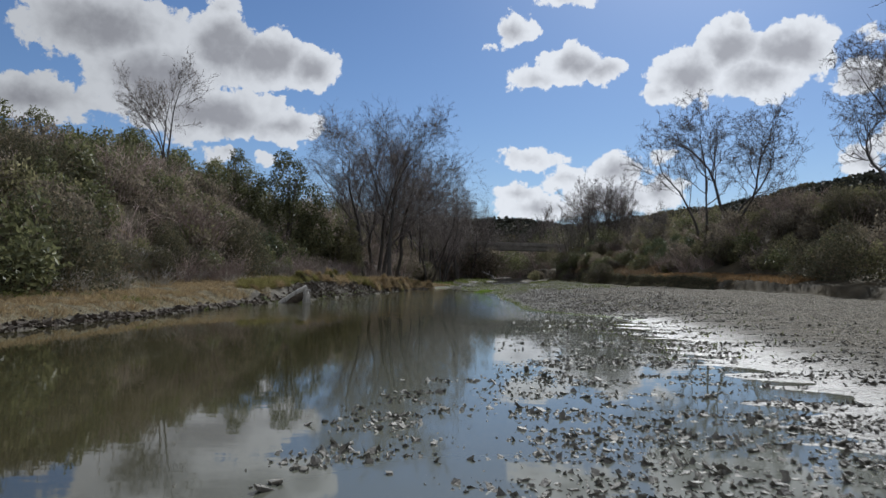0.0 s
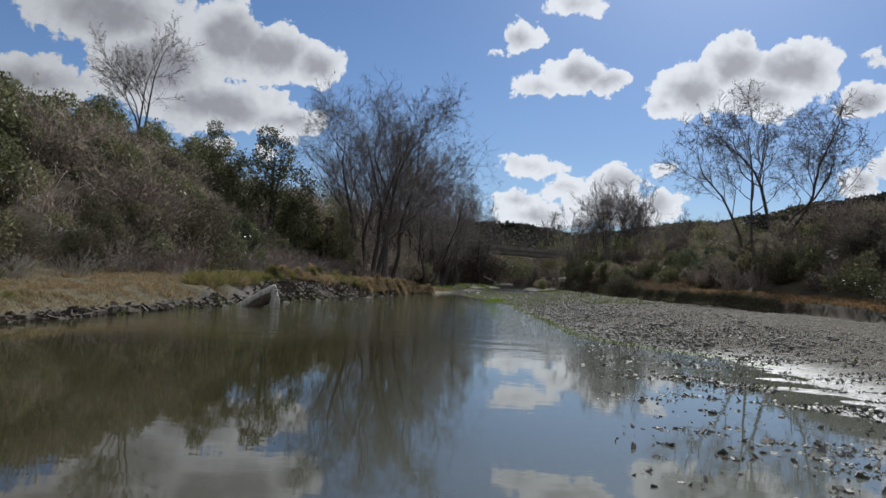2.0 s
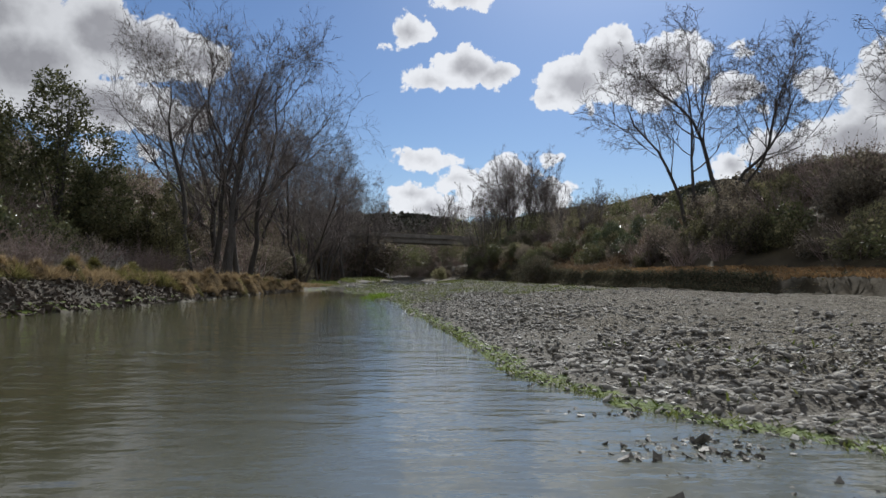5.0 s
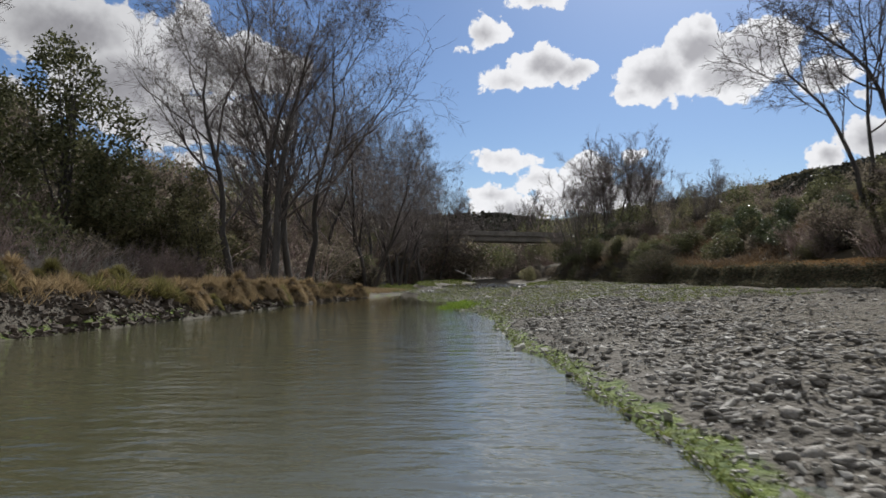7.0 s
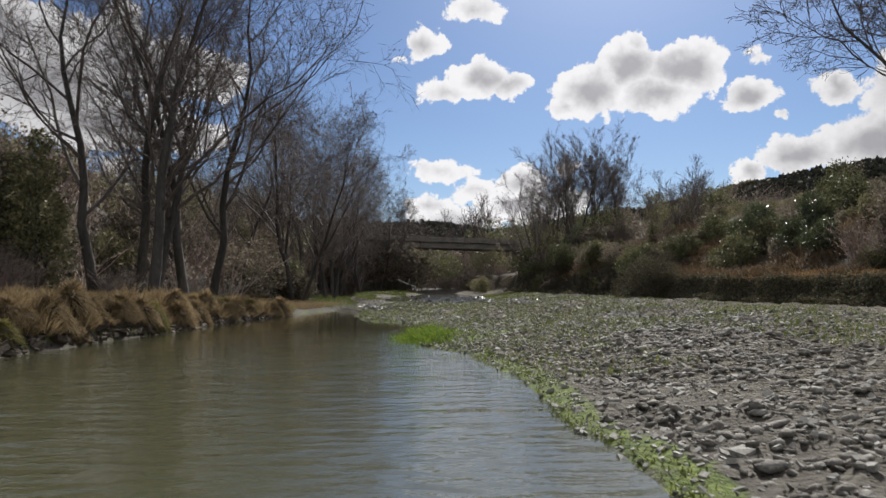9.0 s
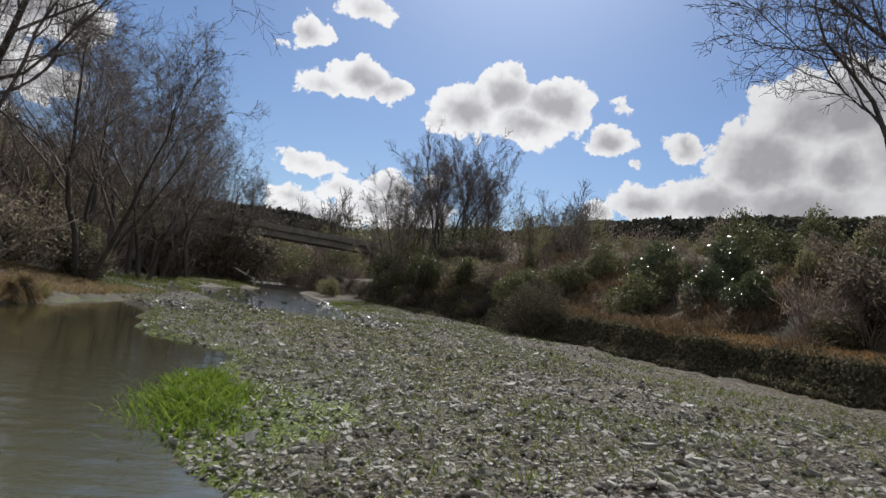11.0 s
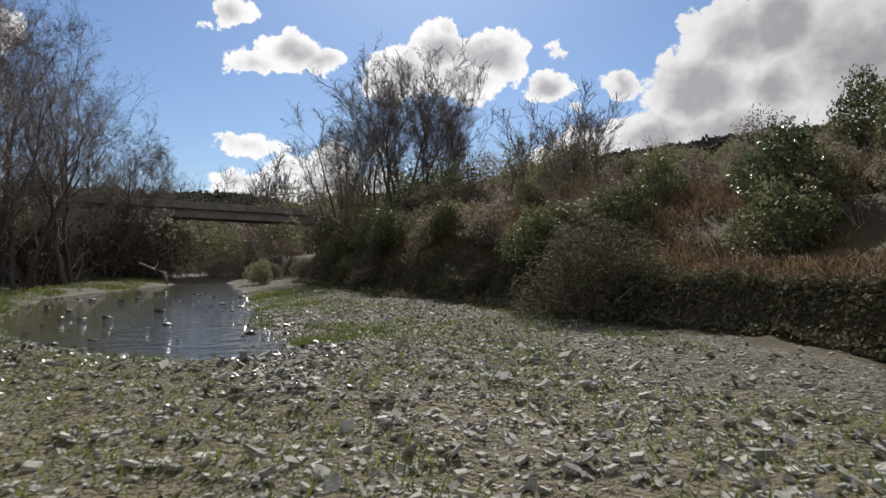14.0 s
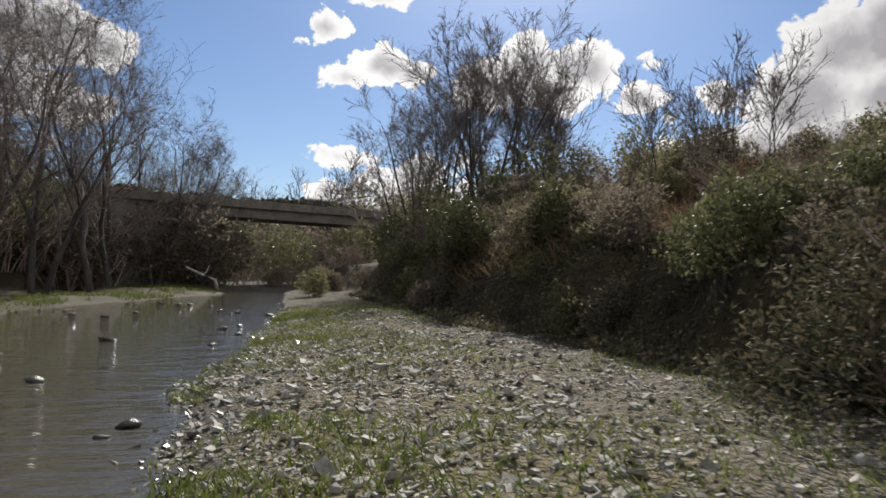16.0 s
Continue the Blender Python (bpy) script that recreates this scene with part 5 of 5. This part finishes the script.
def lay_gravel():
    n = 110000
    y = np.where(rs.random_sample(n) < 0.72, rs.uniform(17, 92, n), rs.uniform(48, 84, n))
    along = np.interp(y, [r[2] for r in PATH], [r[1] for r in PATH])
    x = np.where(rs.random_sample(n) < 0.8, along + rs.normal(0, 1, n) * np.where(y > 46, 2.6, 3.0) + np.where(y > 46, 0.6, 2.0), rs.uniform(-6, 14, n))
    x = np.where((y > 46) & (rs.random_sample(n) < 0.42), shore_right(y) + rs.random_sample(n) * (12 - shore_right(y)), x)
    ok = (x > shore_right(y) - 0.2) & (x < bank_foot(y) - 0.15)
    inside = (np.minimum(x - stream_left(y), stream_right(y) - x) > 0.3) & (y > 70)
    ok &= ~inside
    x, y = x[ok], y[ok]
    size = np.exp(rs.normal(-3.95, 0.48, len(x))).clip(0.012, 0.10)
    size = size * np.where(y > 46, 1.25, 1.05)
    many_stones("gravel", "loose grey river gravel spread over the bar", x, y, land(x, y), size, M_GRAVEL, 100, sharp=True)
    m = 12000
    y = rs.uniform(19, 50, m)
    x = shore_right(y) + 0.3 + rs.gamma(2.0, 1.7, m)
    keep = (x < 14) & (fbm(x * 0.7, y * 0.5, 37, 3) > -0.25)
    x, y = x[keep], y[keep]
    size = np.exp(rs.normal(-3.1, 0.4, len(x))).clip(0.02, 0.10)
    many_stones("earth_lumps", "flat lumps of dried mud and stone on the gravel bar", x, y, land(x, y), size, M_LUMP, 150, sink=0.5, sharp=False, tilt=0.2)
    # wet stones along the stream's edge and on the riffle
    m = 7000
    y = rs.uniform(66, 100, m)
    x = np.where(rs.random_sample(m) < 0.6, stream_right(y) + rs.normal(-0.2, 0.5, m), stream_left(y) + rs.normal(0.4, 0.7, m))
    tail = rs.random_sample(m) < 0.55
    y = np.where(tail, rs.normal(72.5, 2.0, m), y)
    x = np.where(tail, rs.uniform(-0.5, 8.6, m), x)
    keep = x > shore_right(np.minimum(y, 80)) + 0.3
    x, y = x[keep], y[keep]
    size = np.exp(rs.normal(-3.75, 0.5, len(x))).clip(0.012, 0.10)
    z = np.maximum(land(x, y), STREAM_Z - 0.06)
    many_stones("wet_gravel", "wet dark stones along the stream's edge", x, y, z, size, M_WETSTONE, 200, sharp=True)
    # mud clods on the silt flat
    m = 78000
    y = rs.uniform(-9, 26, m)
    x = 4.6 + rs.gamma(2.4, 1.7, m) + 0.05 * (y - 10)
    lump = fbm(x * 0.45, y * 2.0 + x * 0.35, 40, 5) + 1.2 * fbm(x * 1.3, y * 2.6, 47, 3)
    keep = (x < 15) & ((lump > np.where(y < 9, 0.1, 0.3)) | (rs.random_sample(m) < 0.03))
    x, y = x[keep], y[keep]
    size = np.exp(rs.normal(-3.9, 0.45, len(x))).clip(0.01, 0.07)
    many_stones("mud_clods", "wet mud clods and rotting leaves on the silt flat", x, y, np.maximum(land(x, y), -0.01), size, M_CLOD, 300, sharp=True, tilt=0.5)
    # a raft of weed and dead leaves where the shallows begin
    m = 900
    y = rs.uniform(-4.6, 1.2, m)
    x = 3.4 + 0.16 * (y + 3) + rs.normal(0, 0.38, m)
    keep = fbm(x * 1.7, y * 1.7, 48, 3) > 0.0
    x, y = x[keep], y[keep]
    many_stones("weed_raft", "raft of rotting leaves and weed in the shallows", x, y, 0 * x, np.exp(rs.normal(-3.7, 0.45, len(x))).clip(0.01, 0.08), M_CLOD, 350, sharp=True, tilt=0.5)

    # lumps of fallen turf and roots along the foot of the other bank
    m = 13000
    y = rs.uniform(8, 66, m)
    x = shore_left(y) - np.abs(rs.normal(0.6, 0.5, m)) * line(y, (31, 0.4), (38, 1.35), (46, 1.3), (52, 0.7))
    size = np.exp(rs.normal(-2.9, 0.55, m)).clip(0.015, 0.22)
    far = (np.hypot(x + 6.7, y - 29.0) > 1.1) & (rs.random_sample(m) < np.where(y < 33, 0.3, 1.0))
    x, y, size = x[far], y[far], size[far]
    many_stones("bank_clods", "dark lumps of fallen earth and turf at the water's edge", x, y, land(x, y), size, M_EARTH, 400, sharp=True)


lay_gravel()


def grass(name, label, x, y, height, width, material, seed, lean=0.5, category="grass"):
    rng = np.random.RandomState(seed)
    n = len(x)
    z = land(x, y) - 0.02
    feet = np.stack([x, y, z], 1)
    h = height * rng.uniform(0.5, 1.3, n)
    tips = feet + np.stack([rng.normal(0, lean, n) * h, rng.normal(0, lean, n) * h, h], 1)
    g = Geo()
    g.blades(feet, tips, width, rng)
    ob = part(name, g.v, g.f, material, smooth_shade=False)
    return tagged(ob, label, category, kind="stuff")


def tufts(n, per, ys, off, seed, patch=0.16):
    """Blade feet in tufts that keep a distance off from the left shore."""
    rng = np.random.RandomState(seed)
    y = rng.uniform(*ys, n)
    d = rng.uniform(*off, n)
    x = shore_left(y) - d
    return (np.repeat(x, per) + rng.normal(0, patch, n * per)), (np.repeat(y, per) + rng.normal(0, patch, n * per))


x, y = tufts(5600, 14, (4, 84), (0.7, 8.0), 1)
keep = (fbm(x * 0.5, y * 0.5, 45, 3) > -0.2) & (shore_left(y) - x > np.where(y < 30, 0.6, line(y, (44, 2.2), (52, 1.2))))
x, y = x[keep], y[keep]
grass("dry_grass", "dry straw-coloured grass on the left terrace", x, y, 0.13, 0.012, M_DRY, 1, 1.0)
x, y = tufts(4200, 12, (4, 84), (1.2, 6.0), 2)
keep = fbm(x * 0.4, y * 0.4, 46, 3) > np.where(y < 34, 0.34, 0.08)
x, y = x[keep], y[keep]
grass("green_grass", "short green grass patches on the left terrace", x, y, 0.13, 0.012, M_WEED, 2, 0.9)
x, y = tufts(260, 16, (40, 76), (0.9, 1.7), 3, 0.12)
grass("overhanging_grass", "long straw tussocks hanging over the cut bank", x, y, 0.3, 0.014, M_DRY, 3, 1.0)
n = 6500
y = rs.uniform(18, 70, n)
y = y[(np.abs(vnoise(y * 0.9, y * 0, 33)) < 0.22) | (rs.random_sample(n) < 0.45)]
n = len(y)
x = shore_right(y) + rs.normal(0.14, 0.12, n) + 0.15 * vnoise(y * 0.7, y * 0, 34)
grass("water_weed", "bright green weed along the water's edge", x, y, 0.06, 0.007, M_WEED, 4, 1.2, "weed")
n = 5000
y = rs.uniform(20, 38, n)
x = shore_left(y) - np.abs(rs.normal(0.1, 0.16, n))
keep = vnoise(y * 0.6, y * 0, 36) > -0.2
grass("water_weed", "low yellow-green weed along the foot of the grassy bank", x[keep], y[keep], 0.07, 0.009, M_WEED, 12, 1.1, "weed")
n = 3000
y, x = rs.normal(53.0, 0.95, n), rs.normal(2.75, 0.33, n)
grass("water_weed", "clump of bright green water weed at the gravel's edge", x, y, 0.17, 0.013, M_LUSH, 5, 0.8, "weed")
n = 70000
y = rs.uniform(44, 98, n)
x = rs.uniform(-2.5, 14.5, n)
keep = (fbm(x * 0.55, y * 0.3, 44) > np.where((x < 5.2) & (y < 68), -0.34, np.where(x < 6.5, -0.12, 0.0))) & (x > shore_right(y) + 0.2) & (np.minimum(x - stream_left(y), stream_right(y) - x) * (y > 70) < 0.1)
grass("sparse_grass", "sparse short grass growing through the gravel", x[keep], y[keep], 0.11, 0.009, M_TURF, 6, 1.0)
n = 26000
y = rs.uniform(36, 76, n)
x = bank_foot(y) + rs.uniform(0.55, 3.2, n)
grass("bank_grass", "rusty orange dead grass along the top of the cut bank", x, y, 0.16, 0.016, M_LEDGE, 7, 0.9)
n = 26000
y = rs.uniform(60, 94, n)
x = bank_foot(y) + rs.uniform(0.7, 12.0, n)
keep = fbm(x * 0.35, y * 0.35, 49, 3) > -0.06
grass("dead_bracken", "rusty dead bracken and grass on the slope above the bank", x[keep], y[keep], 0.45, 0.022, M_RUST, 9, 0.8)
n = 12000
y = rs.uniform(70, 94, n)
x = stream_right(y) + np.abs(rs.normal(0, 1.2, n))
keep = fbm(x * 0.8, y * 0.5, 43, 3) > 0.05
grass("stream_grass", "yellow-green grass tufts beside the stream", x[keep], y[keep], 0.13, 0.009, M_WEED, 10, 0.9)
n = 14000
y = rs.uniform(82, 124, n)
x = stream_left(y) - 0.2 - rs.uniform(0, 1, n) ** 1.3 * 8
keep = (fbm(x * 0.5, y * 0.4, 42, 3) > -0.1) & (x > shore_left(y) - 5)
grass("shingle_grass", "brown-green grass on the shingle beyond the stream", x[keep], y[keep], 0.22, 0.016, M_TURF, 11, 0.8)
n = 1800
y = rs.uniform(4, 26, n)
x = 5.5 + rs.gamma(2.0, 1.5, n)
keep = fbm(x * 0.45, y * 2.0 + x * 0.35, 40, 5) > 0.05
grass("water_weed", "low green weed growing on the silt flat", x[keep], y[keep], 0.10, 0.014, M_WEED, 8, 0.9, "weed")


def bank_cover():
    """Ivy, bramble leaves and roots that hang over the cut bank, and leaves added to darken its face."""
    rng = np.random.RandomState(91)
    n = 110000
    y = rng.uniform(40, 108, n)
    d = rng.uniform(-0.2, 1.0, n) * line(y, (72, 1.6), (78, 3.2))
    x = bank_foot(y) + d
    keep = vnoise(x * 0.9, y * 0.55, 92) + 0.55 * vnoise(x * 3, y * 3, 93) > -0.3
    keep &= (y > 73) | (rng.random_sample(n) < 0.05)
    # dense extra leaves on the nearer face, added in place of its undercut shadow
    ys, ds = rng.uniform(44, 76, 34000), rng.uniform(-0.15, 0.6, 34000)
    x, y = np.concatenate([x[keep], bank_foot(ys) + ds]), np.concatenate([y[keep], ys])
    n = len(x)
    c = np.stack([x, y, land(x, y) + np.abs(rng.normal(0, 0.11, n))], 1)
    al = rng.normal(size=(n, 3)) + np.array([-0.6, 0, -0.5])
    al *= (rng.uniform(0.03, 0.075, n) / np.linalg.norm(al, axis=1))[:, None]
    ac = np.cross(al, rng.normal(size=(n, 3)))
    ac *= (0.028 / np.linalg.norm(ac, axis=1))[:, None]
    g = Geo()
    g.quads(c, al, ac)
    tagged(part("bank_creeper", g.v, g.f, M_BRAMBLE, smooth_shade=False), "creeper and bramble leaves on the cut bank, some standing in for undercut shadow", "creeper", kind="stuff")
    g, r = Geo(), random.Random(92)
    for k in range(260):
        yy = r.uniform(74, 100)
        xx = float(bank_foot(np.array(yy))) + r.uniform(0.5, 0.9)
        top = Vector((xx, yy, ground_at(xx, yy) + 0.05))
        mid = top + Vector((-r.uniform(0.3, 0.6), r.uniform(-0.2, 0.2), -r.uniform(0.1, 0.4)))
        low = mid + Vector((-r.uniform(0.0, 0.2), r.uniform(-0.2, 0.2), -r.uniform(0.2, 0.6)))
        g.tube([top, mid, low], [0.012, 0.009, 0.004], 3)
    tagged(part("hanging_roots", g.v, g.f, M_BARK), "thin roots hanging from the cut bank", "root", kind="stuff")


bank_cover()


def river_stones():
    """Single stones that stand clear of the shallow stream."""
    meshes = []
    for k in range(4):
        v, f = pebble_shape(700 + k, False, 0.24)
        meshes.append(mesh_from("river_stone", v.tolist(), f.tolist(), M_WETSTONE))
    r = random.Random(77)
    made = 0
    while made < 46:
        y = r.uniform(73, 104)
        a, b = float(stream_left(np.array(y))), float(stream_right(np.array(y)))
        x = r.uniform(a, b + 0.8)
        s = r.choice((0.05, 0.06, 0.08, 0.10, 0.14)) * r.uniform(0.8, 1.2)
        ob = new("river_stone", meshes[made % 4])
        ob.matrix_basis = pose(x, y, max(STREAM_Z, ground_at(x, y)) + s * 0.12, r.uniform(-12, 12), r.uniform(-12, 12), r.uniform(0, 360)) @ Matrix.Diagonal((s * 1.3, s, s, 1))
        tagged(ob, "dark wet stone standing out of the shallow stream", "stone", "stones in the stream")
        made += 1


river_stones()


def tussocks():
    """Lumpy straw tussocks on the terrace, denser towards the water."""
    rng = np.random.RandomState(95)
    n, per = 520, 46
    y = rng.uniform(6, 80, n)
    d = np.where(y > 50, 0.9, np.where(y > 34, 2.0, 0.7)) + rng.gamma(1.6, 1.5, n)
    x = shore_left(y) - d
    fx = np.repeat(x, per) + rng.normal(0, 0.13, n * per)
    fy = np.repeat(y, per) + rng.normal(0, 0.13, n * per)
    z = land(fx, fy) - 0.02
    feet = np.stack([fx, fy, z], 1)
    h = np.repeat(rng.uniform(0.10, 0.28, n), per) * rng.uniform(0.6, 1.1, n * per)
    out = np.stack([fx - np.repeat(x, per), fy - np.repeat(y, per)], 1) / 0.13
    tips = feet + np.stack([out[:, 0] * h * 0.5 + rng.normal(0, 0.06, n * per), out[:, 1] * h * 0.5 + rng.normal(0, 0.06, n * per), h], 1)
    g = Geo()
    g.blades(feet, tips, 0.011, rng)
    tagged(part("tussock_grass", g.v, g.f, M_DRY, smooth_shade=False), "lumpy straw-coloured tussocks on the terrace", "grass", kind="stuff")


tussocks()


def mounds():
    """Big drooping grass mounds that hang over the cut edge of the terrace."""
    rng = np.random.RandomState(96)
    n, per = 230, 240
    y = rng.uniform(28, 70, n)
    x = shore_left(y) - rng.uniform(0.3, 1.5, n) - line(y, (44, 1.0), (49, 0.1))
    r = np.repeat(rng.uniform(0.18, 0.48, n), per)
    a = rng.uniform(0, 2 * math.pi, n * per)
    q = np.sqrt(rng.uniform(0, 1, n * per))
    fx, fy = np.repeat(x, per) + np.cos(a) * q * r * 0.6, np.repeat(y, per) + np.sin(a) * q * r * 0.6
    top = np.repeat(land(x, y), per) + r * (1.0 - 0.5 * q)
    feet = np.stack([fx, fy, np.maximum(top - r * 1.1, land(fx, fy) - 0.03)], 1)
    tips = np.stack([fx + np.cos(a) * r * (0.4 + 0.9 * q), fy + np.sin(a) * r * (0.4 + 0.9 * q), top + r * (0.5 - 1.1 * q) + rng.normal(0, 0.03, n * per)], 1)
    green = np.repeat(vnoise(x * 0.5, y * 0.35, 97) > line(y, (40, -0.12), (50, 0.22)), per)
    for name, label, sel, mat in (("mound_grass", "straw-coloured grass mounds overhanging the cut bank", ~green, M_DRY), ("mound_grass", "yellow-green grass mounds overhanging the cut bank", green, M_MOSSY)):
        g = Geo()
        g.blades(feet[sel], tips[sel], 0.012, rng)
        tagged(part(name, g.v, g.f, mat, smooth_shade=False), label, "grass", kind="stuff")


mounds()


def hummocks():
    """Rounded sedge hummocks that sit on the cut edge of the terrace."""
    kinds = []
    for seed, label, mat in ((171, "rounded straw-coloured sedge hummock drooping over the cut bank", M_DRY), (172, "rounded olive-green sedge hummock on the cut bank", M_MOSSY),
                             (173, "ragged straw-coloured sedge hummock on the bank's edge", M_DRY)):
        rng = np.random.RandomState(seed)
        n = 1500
        a, q = rng.uniform(0, 2 * math.pi, n), np.sqrt(rng.uniform(0, 1, n))
        feet = np.stack([np.cos(a) * q * 0.3, np.sin(a) * q * 0.3, 0.62 - 0.5 * q ** 2 + rng.normal(0, 0.03, n)], 1)
        tips = feet + np.stack([np.cos(a) * (0.1 + 0.28 * q), np.sin(a) * (0.1 + 0.28 * q), 0.2 - 0.52 * q ** 1.5 + rng.normal(0, 0.05, n)], 1)
        g = Geo()
        g.blades(feet, tips, 0.011, rng)
        root = thing("sedge_hummock", label, "grass")
        part("tuft", g.v, g.f, mat, root, smooth_shade=False)
        v, f = pebble_shape(seed, False, 0.1)
        v = v * np.array([0.34, 0.34, 0.95]) + np.array([0, 0, 0.16])
        part("root_clump", v.tolist(), f.tolist(), M_EARTH, root, "dark earthy root clump")
        kinds.append(root)
    r = random.Random(174)
    places = []
    for k in range(44):
        y = 36.5 + k * 0.72 + r.uniform(-0.25, 0.25)
        back = r.uniform(1.5, 2.3) if y < 47 else r.uniform(0.35, 0.95)
        kind = r.choice((1, 1, 0)) if y < 47 else r.choice((0, 0, 2, 2, 1))
        places.append((kind, (float(shore_left(np.array(y))) - back, y, r.uniform(0.65, 1.1), r.uniform(0, 360), r.uniform(0.8, 1.1))))
    plant(kinds, places, "sedge hummocks along the terrace edge")


hummocks()
